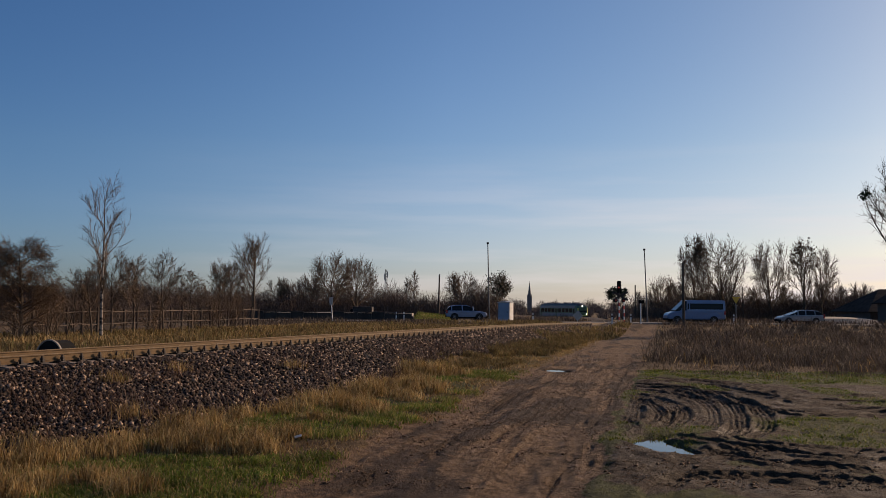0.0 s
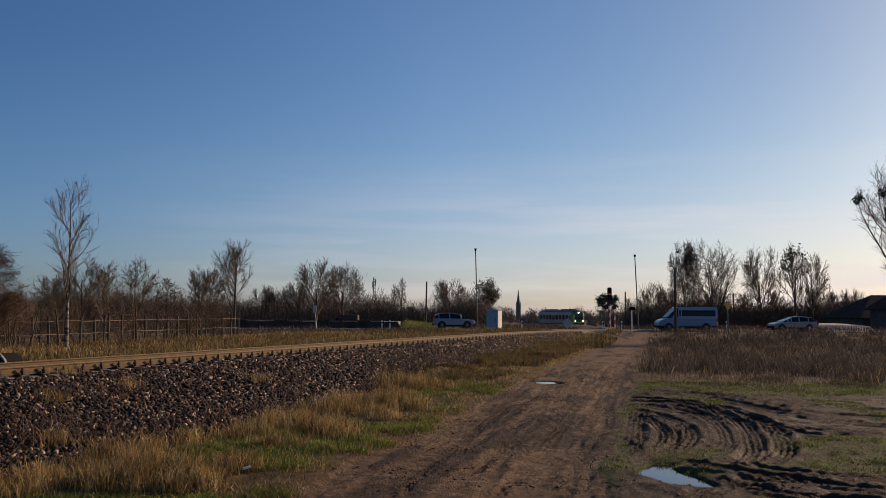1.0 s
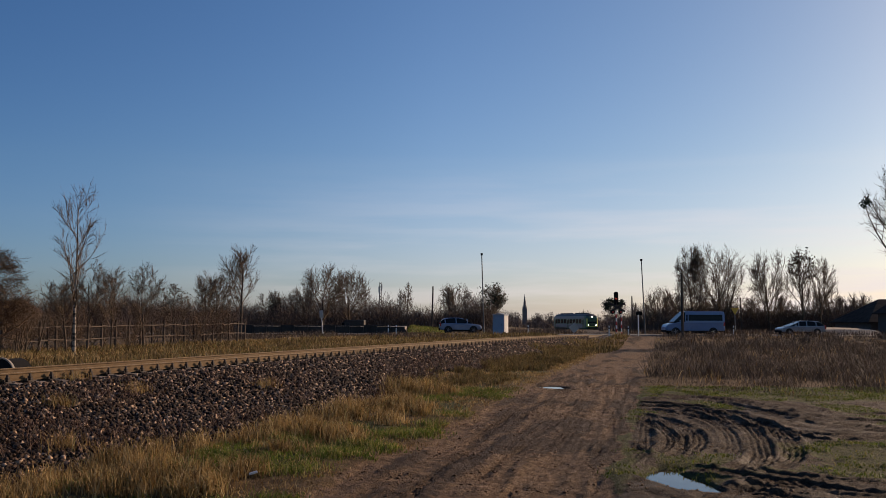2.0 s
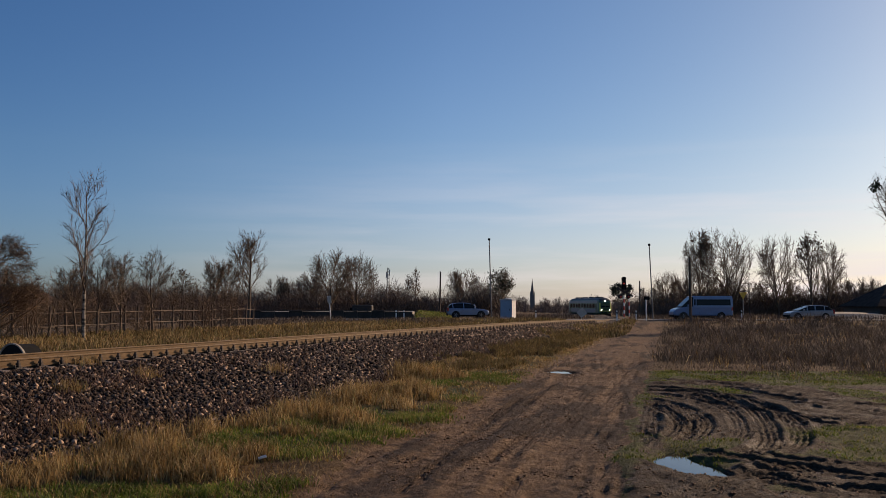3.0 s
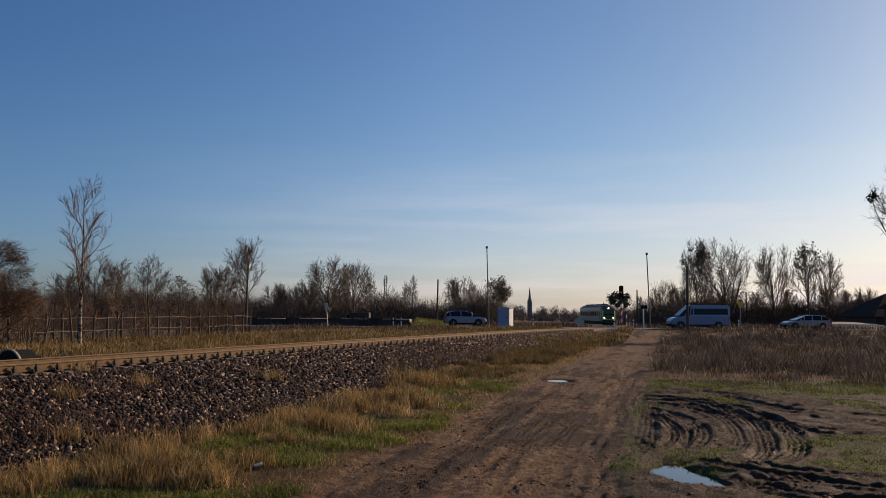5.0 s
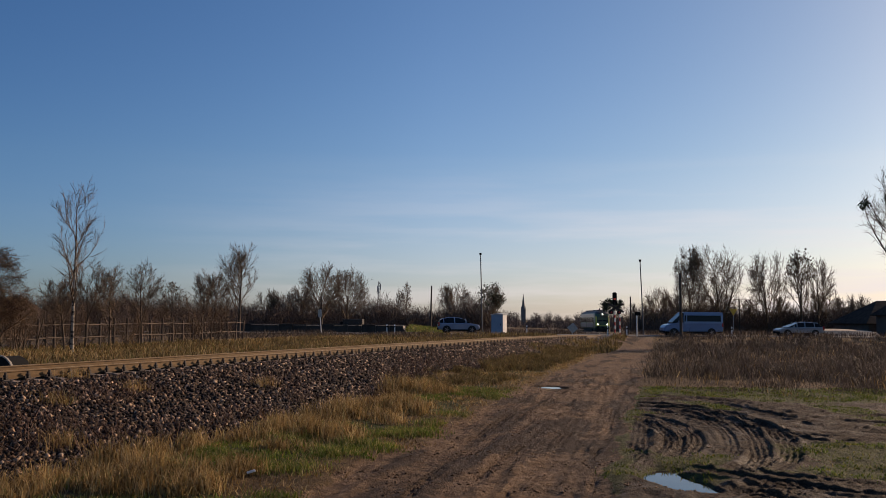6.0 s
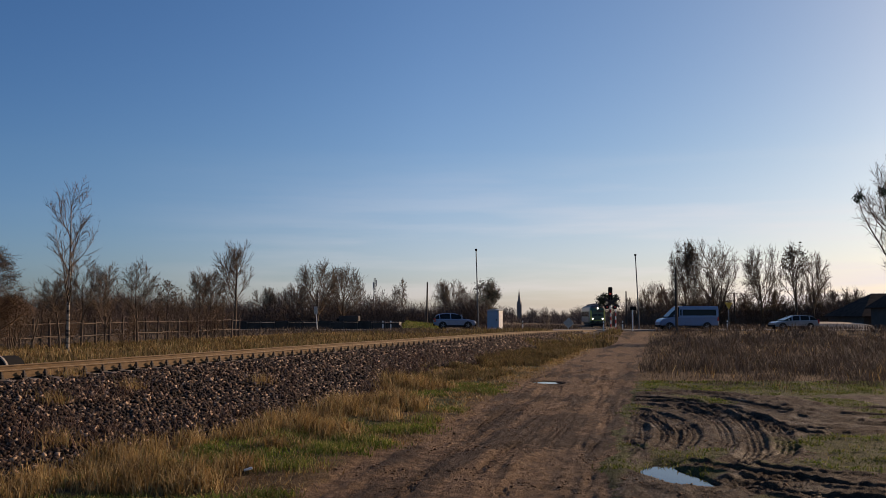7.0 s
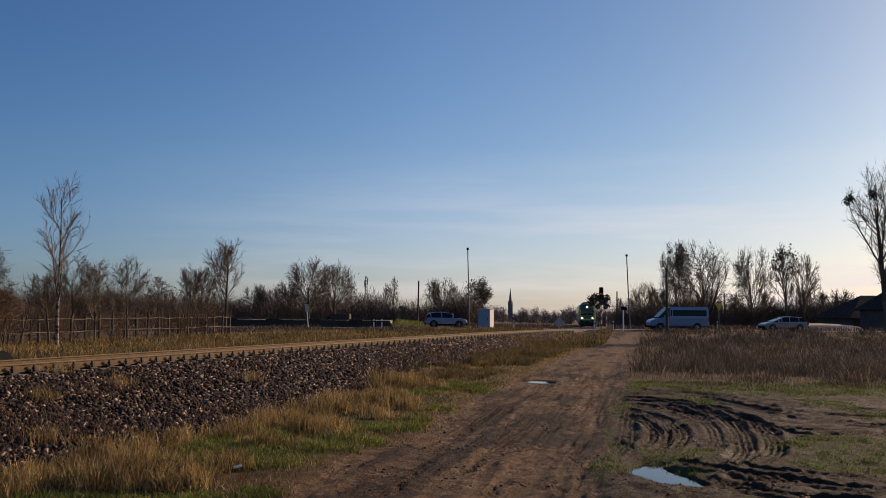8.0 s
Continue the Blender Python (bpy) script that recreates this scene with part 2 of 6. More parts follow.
M_POLE = plain("grey_steel", (0.13, 0.13, 0.13), 0.55, 0.4, 0.2, 4)
M_WOODPOLE = plain("tarred_wood", (0.06, 0.045, 0.035), 0.85, 0, 0.35, 5)
M_FENCE = plain("weathered_wood", (0.085, 0.06, 0.042), 0.85, 0, 0.35, 6)
M_WHITE = plain("white_paint", (0.75, 0.74, 0.71), 0.5, 0, 0.1, 4)
M_RED = plain("red_paint", (0.5, 0.04, 0.03), 0.45, 0, 0.15, 4)
M_CABINET = plain("light_blue_grey_steel", (0.20, 0.28, 0.37), 0.5, 0, 0.08, 2)
M_BLACK = plain("matt_black", (0.015, 0.015, 0.015), 0.9, 0, 0.2, 4, 0.15, "object", 0.1)
M_CONCRETE = plain("old_concrete", (0.30, 0.27, 0.23), 0.9, 0, 0.3, 1.2)
# the ramp's shade is put into this dark colour; the trailer shares it
M_RAMPSHADE = plain("ramp_shade_dark", (0.035, 0.03, 0.027), 0.85, 0, 0.4, 1.0)
M_GLASS = Mat("dark_window_glass", 0.08, 0, 0.2).color((0.012, 0.014, 0.016)).m
M_TYRE = plain("tyre_rubber", (0.02, 0.02, 0.02), 0.8, 0, 0.2, 8)
M_RIM = plain("alloy_rim", (0.4, 0.4, 0.41), 0.35, 0.8, 0.1, 8)
M_SILVER = paint_mat("silver_paint", (0.21, 0.28, 0.41), 0.3, 0.35)
M_SILVER2 = paint_mat("grey_silver_paint", (0.30, 0.33, 0.37), 0.3, 0.4)
M_VANWHITE = paint_mat("pale_van_paint", (0.13, 0.21, 0.36), 0.35)
M_LAMPGLASS = Mat("lamp_glass", 0.1, 0, 0.6).color((0.6, 0.6, 0.6)).m
M_TAIL = Mat("tail_lamp_glass", 0.15, 0, 0.6).color((0.35, 0.02, 0.02)).m
M_HEADLIGHT = Mat("lit_headlamp", 0.3).color((0.9, 0.88, 0.8)).glow((1.0, 0.93, 0.78), 5.0).m
M_SIGNALRED = Mat("lit_red_signal", 0.3).color((0.6, 0.05, 0.03)).glow((1.0, 0.10, 0.05), 0.15).m
M_TRAINGREEN = paint_mat("dark_green_train_paint", (0.025, 0.085, 0.04), 0.35)
M_TRAINGREY = paint_mat("pale_grey_train_paint", (0.17, 0.175, 0.20), 0.4)
M_TRAINROOF = plain("dark_train_roof", (0.05, 0.05, 0.055), 0.6, 0, 0.25, 2)
M_YELLOW = paint_mat("yellow_green_stripe", (0.55, 0.60, 0.10), 0.4)
M_UNDER = plain("sooty_running_gear", (0.03, 0.028, 0.026), 0.8, 0.2, 0.3, 3)
M_ROOFTILE = plain("dark_roof_tiles", (0.05, 0.036, 0.03), 0.95, 0, 0.3, 1.5, 0.5, "object", 0.1)
M_PLASTER = plain("grey_plaster", (0.085, 0.07, 0.06), 0.9, 0, 0.2, 1.0)
M_SPIRE = plain("dark_slate", (0.14, 0.135, 0.14), 0.8, 0, 0.2, 0.5)
M_SANDPATH = plain("sandy_bank", (0.36, 0.30, 0.23), 0.9, 0, 0.2, 1.5, 0.3, "world")
M_LITTER = plain("white_paper", (0.8, 0.79, 0.76), 0.7, 0, 0.1, 10)
M_WATER = water_mat()
M_YSIGN = plain("yellow_sign_sheet", (0.6, 0.36, 0.03), 0.5, 0, 0.1, 4)
M_GALV = plain("galvanised_sign_back", (0.34, 0.34, 0.33), 0.5, 0.5, 0.15, 4)

# ---- mesh helpers ----


def mesh_ob(name, bm, material, parent=None, label="", smooth=False):
    me = bpy.data.meshes.new(name)
    bm.to_mesh(me)
    bm.free()
    me.materials.append(material)
    if smooth:
        me.polygons.foreach_set("use_smooth", [True] * len(me.polygons))
    ob = new(name, me)
    if parent:
        ob.parent = parent
    if label:
        ob["label"] = label
    return ob


def part(name, bm, material, parent, label="", smooth=False):
    return mesh_ob(name, bm, material, parent, label, smooth)


def array_ob(name, verts, faces, material, parent=None, smooth=False):
    me = bpy.data.meshes.new(name)
    me.from_pydata(verts, [], faces)
    me.materials.append(material)
    if smooth:
        me.polygons.foreach_set("use_smooth", [True] * len(me.polygons))
    ob = new(name, me)
    if parent:
        ob.parent = parent
    return ob


def thing(name, m, label, category, group=""):
    ob = new(name)
    ob.empty_display_size = 0.2
    ob.matrix_world = m
    return tagged(ob, label, category, group)


def box(bm, x0, x1, y0, y1, z0, z1, bevel=0.0):
    r = bmesh.ops.create_cube(bm, size=1, matrix=Matrix.Translation(((x0 + x1) / 2, (y0 + y1) / 2, (z0 + z1) / 2)) @ Matrix.Diagonal((x1 - x0, y1 - y0, z1 - z0, 1)))
    if bevel:
        edges = list({e for v in r["verts"] for e in v.link_edges})
        bmesh.ops.bevel(bm, geom=edges, offset=bevel, segments=2, affect="EDGES", profile=0.5)
    return bm


def boxed(*a, **k):
    return box(bmesh.new(), *a, **k)


def rod(bm, p, q, r0, r1=None, n=10):
    p, q = Vector(p), Vector(q)
    r1 = r0 if r1 is None else r1
    m = Matrix.Translation((p + q) / 2) @ (q - p).to_track_quat("Z", "Y").to_matrix().to_4x4()
    bmesh.ops.create_cone(bm, cap_ends=True, segments=n, radius1=r0, radius2=r1, depth=(q - p).length, matrix=m)
    return bm


def loft(bm, rings, cap=True, close=True):
    vs = [[bm.verts.new(p) for p in ring] for ring in rings]
    n = len(rings[0])
    for a, b in zip(vs, vs[1:]):
        for i in range(n if close else n - 1):
            j = (i + 1) % n
            bm.faces.new((a[i], a[j], b[j], b[i]))
    if cap:
        bm.faces.new(vs[0][::-1])
        bm.faces.new(vs[-1])
    bmesh.ops.recalc_face_normals(bm, faces=bm.faces[:])
    return bm


def rounded(w0, w1, z0, z1, r, x=None, y=None):
    """A rounded cross-section between heights z0 and z1, half as wide as w0 below and w1 above."""
    pts = []
    for sx, sz, w, z in ((1, -1, w0, z0), (1, 1, w1, z1), (-1, 1, w1, z1), (-1, -1, w0, z0)):
        order = (0.0, 0.5, 1.0) if (sx * sz) > 0 else (1.0, 0.5, 0.0)
        for f in order:
            a = f * math.pi / 2
            cx, cz = w - r, z - sz * r
            pts.append((sx * (cx + r * math.cos(a)), cz + sz * r * math.sin(a)))
    # walk the ring in one sense
    pts.sort(key=lambda p: math.atan2(p[1] - (z0 + z1) / 2, p[0] / max(w0, w1) * (z1 - z0)))
    if y is not None:
        return [(p[0], y, p[1]) for p in pts]
    return [(x, p[0], p[1]) for p in pts]


def prisms(segs, sides=4):
    """Tapered open prisms from rows of x0 y0 z0 x1 y1 z1 r0 r1: vertices and quads."""
    s = np.asarray(segs, float)
    p, q, r0, r1 = s[:, :3], s[:, 3:6], s[:, 6], s[:, 7]
    d = q - p
    d /= np.linalg.norm(d, axis=1, keepdims=True) + 1e-9
    ref = np.where(np.abs(d[:, 2:3]) > 0.9, [[1.0, 0, 0]], [[0, 0, 1.0]])
    u = np.cross(d, ref)
    u /= np.linalg.norm(u, axis=1, keepdims=True) + 1e-9
    v = np.cross(d, u)
    ang = np.arange(sides) * 2 * math.pi / sides
    ring = np.cos(ang)[None, :, None] * u[:, None, :] + np.sin(ang)[None, :, None] * v[:, None, :]
    lo = p[:, None, :] + ring * r0[:, None, None]
    hi = q[:, None, :] + ring * r1[:, None, None]
    verts = np.concatenate([lo, hi], 1).reshape(-1, 3)
    base = (np.arange(len(s)) * 2 * sides)[:, None]
    i = np.arange(sides)[None, :]
    j = (i + 1) % sides
    faces = np.stack([base + i, base + j, base + sides + j, base + sides + i], -1).reshape(-1, 4)
    return verts, faces


def quick_mesh(name, verts, faces, material):
    """A mesh from arrays of vertices and equal-sided faces."""
    me = bpy.data.meshes.new(name)
    k = faces.shape[1]
    me.vertices.add(len(verts))
    me.vertices.foreach_set("co", np.asarray(verts, np.float32).ravel())
    me.loops.add(faces.size)
    me.loops.foreach_set("vertex_index", faces.astype(np.int32).ravel())
    me.polygons.add(len(faces))
    me.polygons.foreach_set("loop_start", np.arange(0, faces.size, k, dtype=np.int32))
    me.polygons.foreach_set("loop_total", np.full(len(faces), k, np.int32))
    me.update(calc_edges=True)
    me.materials.append(material)
    return me


# ---- the plan: lane, track, road ----
LANE_X0, LANE_Y0, LANE_TAN, LANE_HALF = 0.66, 12.2, 0.2592, 1.8


def lane_x(y):
    return LANE_X0 + LANE_TAN * (y - LANE_Y0)


TRACK_KNOTS = [(-26.8, -23.5, 0.91), (-18.4, -2.1, 0.91), (-9.99, 19.2, 0.91), (-1.6, 40.5, 0.91), (6.9, 62.0, 0.88), (15.6, 86.0, 0.62), (22.3, 115.0, 0.25),
               (27.6, 145.0, -0.02), (31.3, 168.0, -0.4), (32.6, 184.0, -0.62), (30.8, 203.0, -0.95), (25.5, 222.0, -1.2), (14.0, 250.0, -1.3), (-8.0, 290.0, -1.3)]


def smooth_line(knots, step):
    """A curve through the knots, resampled at equal steps."""
    k = np.array([2 * np.array(knots[0]) - knots[1], *knots, 2 * np.array(knots[-1]) - knots[-2]], float)
    pts = []
    for a, b, c, d in zip(k, k[1:], k[2:], k[3:]):
        for t in np.arange(0, 1, 0.02):
            pts.append(0.5 * (2 * b + (c - a) * t + (2 * a - 5 * b + 4 * c - d) * t**2 + (3 * b - a - 3 * c + d) * t**3))
    pts = np.array(pts)
    s = np.r_[0, np.cumsum(np.linalg.norm(np.diff(pts, axis=0), axis=1))]
    at = np.arange(0, s[-1], step)
    return np.stack([np.interp(at, s, pts[:, i]) for i in range(3)], 1)


TRACK = smooth_line(TRACK_KNOTS, 0.6)
TRACK_DIR = np.gradient(TRACK[:, :2], axis=0)
TRACK_DIR /= np.linalg.norm(TRACK_DIR, axis=1, keepdims=True)
T_COARSE, T_CDIR = TRACK[::3], TRACK_DIR[::3]


def off_track(x, y):
    """Signed distance to the track's middle (positive on the lane's side) and the rail height there."""
    x, y = np.asarray(x, float), np.asarray(y, float)
    best = np.full(x.shape, 1e9)
    side, zr = np.zeros(x.shape), np.zeros(x.shape)
    for (px, py, pz), (dx, dy) in zip(T_COARSE, T_CDIR):
        ax, ay = x - px, y - py
        d2 = ax * ax + ay * ay
        near = d2 < best
        best = np.where(near, d2, best)
        perp = ax * dy - ay * dx
        side, zr = np.where(near, perp, side), np.where(near, pz, zr)
    return side, zr


def soft(a, b, v):
    t = np.clip((v - a) / (b - a), 0, 1)
    return t * t * (3 - 2 * t)


ROAD_Y, ROAD_HALF = 88.0, 3.2


def road_y(x):
    return ROAD_Y - 0.02 * np.asarray(x, float)


NOISE_GRIDS = {}


def value_noise(x, y, size, seed):
    """Smooth random heights between -1 and 1."""
    if seed not in NOISE_GRIDS:
        NOISE_GRIDS[seed] = np.random.RandomState(seed).uniform(-1, 1, (257, 257))
    g = NOISE_GRIDS[seed]
    u, v = np.asarray(x) / size + 1000.3, np.asarray(y) / size + 1000.7
    i, j = np.floor(u).astype(int), np.floor(v).astype(int)
    fu, fv = u - i, v - j
    fu, fv = fu * fu * (3 - 2 * fu), fv * fv * (3 - 2 * fv)
    i0, i1, j0, j1 = i % 257, (i + 1) % 257, j % 257, (j + 1) % 257
    return (g[i0, j0] * (1 - fu) + g[i1, j0] * fu) * (1 - fv) + (g[i0, j1] * (1 - fu) + g[i1, j1] * fu) * fv


PUDDLES = [(3.24, 11.85, 0.43, 0.88), (3.86, 10.75, 0.20, 0.13), (3.6, 27.8, 0.52, 0.9)]
# wheel ruts in the mud: knots on the ground and depth; first those that turn about, then those that run on
CURLED_RUTS = [([(3.4, 22.6), (5.0, 21.5), (6.1, 20.9), (6.3, 18.7), (6.0, 16.5), (5.46, 14.7), (4.84, 13.2), (4.0, 12.2)], 0.05),
        ([(4.6, 22.6), (5.8, 21.9), (6.84, 20.4), (6.64, 17.4), (6.1, 15.0), (5.43, 13.5), (4.6, 12.4)], 0.05),
        ([(4.2, 22.2), (5.5, 21.2), (5.8, 19.4), (5.7, 17.2), (5.2, 15.2), (4.6, 13.8)], 0.035),
        ([(3.6, 20.4), (4.27, 18.9), (4.5, 17.9), (4.35, 16.1), (3.96, 14.7), (3.3, 13.3)], 0.045),
        ([(4.2, 20.2), (4.8, 18.7), (4.9, 17.1), (4.64, 15.7), (4.1, 14.35), (3.5, 13.2)], 0.045)]
LONG_RUTS = [([(4.4, 23.6), (5.4, 23.3), (7.1, 22.9), (8.0, 19.6), (9.0, 17.4), (11.5, 16.4)], 0.05),
        ([(5.0, 24.4), (5.9, 24.6), (7.9, 23.0), (8.6, 19.8), (9.8, 18.9), (12.5, 18.4)], 0.045),
        ([(5.6, 20.6), (6.7, 19.5), (6.7, 17.0), (6.95, 15.8), (8.3, 15.9), (11.0, 15.6)], 0.05),
        ([(3.5, 12.9), (4.24, 11.8), (4.8, 11.35), (5.6, 10.9), (7.5, 10.5), (10.0, 10.3)], 0.05),
        ([(3.5, 11.4), (4.3, 10.5), (5.2, 10.05), (6.6, 9.7), (9.0, 9.4)], 0.045),
        ([(2.4, 9.4), (3.0, 10.1), (3.67, 10.95), (4.2, 11.25), (5.0, 11.3)], 0.045),
        ([(2.7, 12.9), (3.2, 14.2), (3.9, 16.6), (4.7, 19.6)], 0.03),
        ([(7.3, 13.6), (8.2, 13.4), (9.5, 13.2), (11.0, 13.2)], 0.045),
        ([(3.9, 21.4), (5.2, 20.2), (6.3, 17.8), (7.4, 16.4), (9.4, 16.6), (12.0, 17.0)], 0.04),
        ([(4.9, 25.2), (6.6, 25.0), (8.9, 22.6), (9.6, 20.6), (12.5, 20.2)], 0.04),
        ([(4.2, 12.6), (5.0, 12.1), (6.0, 11.7), (7.6, 11.6), (10.0, 11.8)], 0.05),
        ([(2.5, 12.2), (3.0, 13.2), (3.1, 14.6), (2.9, 16.2)], 0.035),
        ([(2.2, 8.0), (2.9, 9.2), (4.6, 9.3), (7.0, 8.6)], 0.05)]


def rut_lines():
    """Every rut resampled at short steps: points, directions, depth and a fade at both ends."""
    rows = []
    for knots, deep in CURLED_RUTS + LONG_RUTS:
        p = smooth_line([(a, b, 0.0) for a, b in knots], 0.07)[:, :2]
        d = np.gradient(p, axis=0)
        d /= np.linalg.norm(d, axis=1, keepdims=True)
        at = np.arange(len(p)) * 0.07
        rows.append((p, d, at, np.clip(np.minimum(at, at[-1] - at) / 0.5, 0, 1), deep))
    return rows


RUT_LINES = rut_lines()


def rut_field(x, y):
    """Tyre prints: a sunken strip of lengthwise ribs with cross lugs, and pressed-up edges."""
    h, mask = np.zeros(x.shape), np.zeros(x.shape)
    pick = np.flatnonzero(((x > 1.5) & (x < 13) & (y > 7) & (y < 26)).ravel())
    if not len(pick):
        return h, mask
    px, py = x.ravel()[pick], y.ravel()[pick]
    px = px + 0.06 * value_noise(px, py, 1.7, 91) + 0.015 * value_noise(px, py, 0.3, 92)
    faint = np.clip(0.8 + 0.55 * value_noise(px, py, 0.9, 93), 0.1, 1)
    hh, mm = np.zeros(len(pick)), np.zeros(len(pick))
    for p, d, at, fade, deep in RUT_LINES:
        lo, hi = p.min(0) - 0.6, p.max(0) + 0.6
        near = np.flatnonzero((px > lo[0]) & (px < hi[0]) & (py > lo[1]) & (py < hi[1]))
        if not len(near):
            continue
        best, off, run, f = np.full(len(near), 1e9), np.zeros(len(near)), np.zeros(len(near)), np.zeros(len(near))
        for (qx, qy), (dx, dy), a, fd in zip(p, d, at, fade):
            ax, ay = px[near] - qx, py[near] - qy
            d2 = ax * ax + ay * ay
            closer = d2 < best
            best = np.where(closer, d2, best)
            off, run, f = np.where(closer, ax * dy - ay * dx, off), np.where(closer, a + ax * dx + ay * dy, run), np.where(closer, fd, f)
        off = np.where(best < 0.36, off, 9.0)
        on = f * faint[near]
        inside = np.exp(-(off / 0.21) ** 6)
        ribs = np.cos(off * 2 * math.pi / 0.105)
        lugs = np.sin((run + 0.5 * np.abs(off)) * 2 * math.pi / 0.21)
        edge = np.exp(-((np.abs(off) - 0.27) / 0.06) ** 2)
        hh[near] += on * deep * (0.65 * edge - inside * (0.65 - 0.38 * ribs - 0.22 * lugs))
        mm[near] = np.maximum(mm[near], on * np.exp(-(off / 0.36) ** 4))
    h.ravel()[pick], mask.ravel()[pick] = np.clip(hh, -0.085, 0.045), mm
    return h, mask


def terrain(x, y):
    """Ground height and zone weights at x, y."""
    x, y = np.asarray(x, float), np.asarray(y, float)
    d, zr = off_track(x, y)
    # general lie of the land
    lift = 0.55 * soft(64, 84, y) * (1 - soft(93, 135, y))
    base = lift - 1.35 * soft(96, 150, y)
    left = (d < 0)
    base = np.where(left, np.maximum(base, 0.42 * (1 - soft(95, 150, y)) * soft(1.5, 4.0, -d)), base)
    base = base + 0.05 * value_noise(x, y, 3.7, 5) * (np.abs(d) > 2) + 0.10 * value_noise(x, y, 13.0, 6) * soft(3, 8, np.abs(d)) * (1 - soft(70, 84, y) * (1 - soft(92, 96, y)))
    # the bank of the track
    crown = zr - 0.27
    foot = 7.2 - 3.4 * soft(20, 60, y) - 1.0 * soft(60, 80, y)
    right_slope = crown * (1 - (d - 1.75) / (foot - 1.75)) + base * np.clip((d - 1.75) / (foot - 1.75), 0, 1)
    left_slope = crown + (-d - 1.75) * -0.22
    bank = np.where(d >= 0, right_slope, left_slope)
    bank = np.where(np.abs(d) < 1.75, crown, bank)
    z = np.where((d < foot) & (d > -5), np.maximum(np.where(d > 1.75, np.minimum(bank, crown), bank), base), base)
    # the lane is pressed a little into the verge
    u = (x - lane_x(y)) / LANE_HALF
    lane = (1 - soft(0.86, 1.14, np.abs(u) + 0.10 * value_noise(x, y, 1.2, 26) + 0.05 * value_noise(x, y, 0.35, 27))) * (y < 86)
    z = z - 0.06 * lane * (1 - soft(60, 75, y))
    streak = value_noise(u * 7.0 + 0.25 * value_noise(x, y, 2.0, 17), y / 2.4, 1.0, 18)
    fine_streak = value_noise(u * 19.0, y / 1.1, 1.0, 19)
    z = z + lane * (0.02 * streak + 0.016 * fine_streak) * (y < 60)
    for c, w, seed in ((-0.62, 0.07, 71), (-0.34, 0.06, 72), (0.02, 0.06, 73), (0.30, 0.07, 74), (0.62, 0.06, 75), (0.80, 0.05, 76)):
        off = u - c - 0.10 * value_noise(y / 6.0, x * 0, 1.0, seed)
        print_on = np.exp(-(off / w) ** 4) * np.clip(0.2 + 1.3 * value_noise(x, y, 1.7, seed + 10), 0, 1) * lane * (y < 40)
        z = z - print_on * (0.014 + 0.014 * np.sin((y + 6.0 * np.abs(off)) * 2 * math.pi / 0.26) + 0.012 * np.cos(off * LANE_HALF * 2 * math.pi / 0.10))
    z = z - 0.035 * lane * (np.exp(-((np.abs(u) - 0.5) / 0.16) ** 2)) + 0.02 * lane * value_noise(x, y, 0.55, 8) + 0.014 * lane * value_noise(x * 1.6, y * 0.8, 0.2, 10) * (y < 40) + 0.012 * value_noise(x, y, 0.22, 9) * (y < 60)
    # mud field beside the lane
    mudzone = soft(0.9, 1.2, u) * (1 - soft(25.0, 27.5, y + 0.25 * x)) * (y < 40)
    rh, rm = rut_field(x, y)
    rough = 0.014 * value_noise(x, y, 0.6, 11) + 0.016 * value_noise(x, y, 0.19, 12) + 0.010 * value_noise(x, y, 0.10, 13)
    z = z + mudzone * (1.1 * rh + rough)
    mud = mudzone * np.clip(0.56 + 0.6 * rm + 0.9 * value_noise(x, y, 1.5, 14), 0, 1)
    mud = mud * (1 - 0.85 * np.exp(-((x - 6.8) / 1.5) ** 2 - ((y - 14.4) / 1.3) ** 2))
    # dips where water stands
    for px, py, rx, ry in PUDDLES:
        q = ((x - px) / rx) ** 2 + ((y - py) / ry) ** 2 + 0.75 * value_noise(x, y, 0.42, 21)
        flat = 1 - soft(0.9, 2.4, q)
        z = z * (1 - flat) + flat * (-0.05)
        z = z - 0.10 * (1 - soft(0.35, 1.25, q))
    limit = 7.3 - 1.9 * soft(19, 30, y) - 2.4 * soft(30, 56, y) + 0.7 * value_noise(x, y, 2.1, 33)
    ballast = soft(-2.9, -2.5, d) * (1 - soft(limit - 0.3, limit + 0.3, d))
    verge = (1 - ballast) * (1 - lane) * (u < 0) * (d > 0)
    green = verge * np.clip(0.2 + 0.75 * np.exp(-((u + 1.9) / 0.6) ** 2) * (0.6 + value_noise(x, y, 1.8, 25)), 0, 1) + (u > 0) * np.where(y < 27, 0.85, 0.2)
    green = np.where(d < 0, 0.22, green)
    damp = lane * np.clip(0.34 + 0.65 * streak + 0.5 * value_noise(x, y, 1.6, 24) - 0.35 * np.exp(-((u - 0.55) / 0.2) ** 2), 0, 1)
    return z, dict(lane=lane, mud=mud, ballast=ballast, green=green, damp=damp)


def spread_axis(fine0, fine1, step, far0, far1, grow=1.09):
    a = list(np.arange(fine0, fine1 + step / 2, step))
    s = step
    while a[-1] < far1:
        s *= grow
        a.append(a[-1] + s)
    s = step
    while a[0] > far0:
        s *= grow
        a.insert(0, a[0] - s)
    return np.array(a)


def height_at(x, y):
    return float(terrain(np.array([x]), np.array([y]))[0][0])


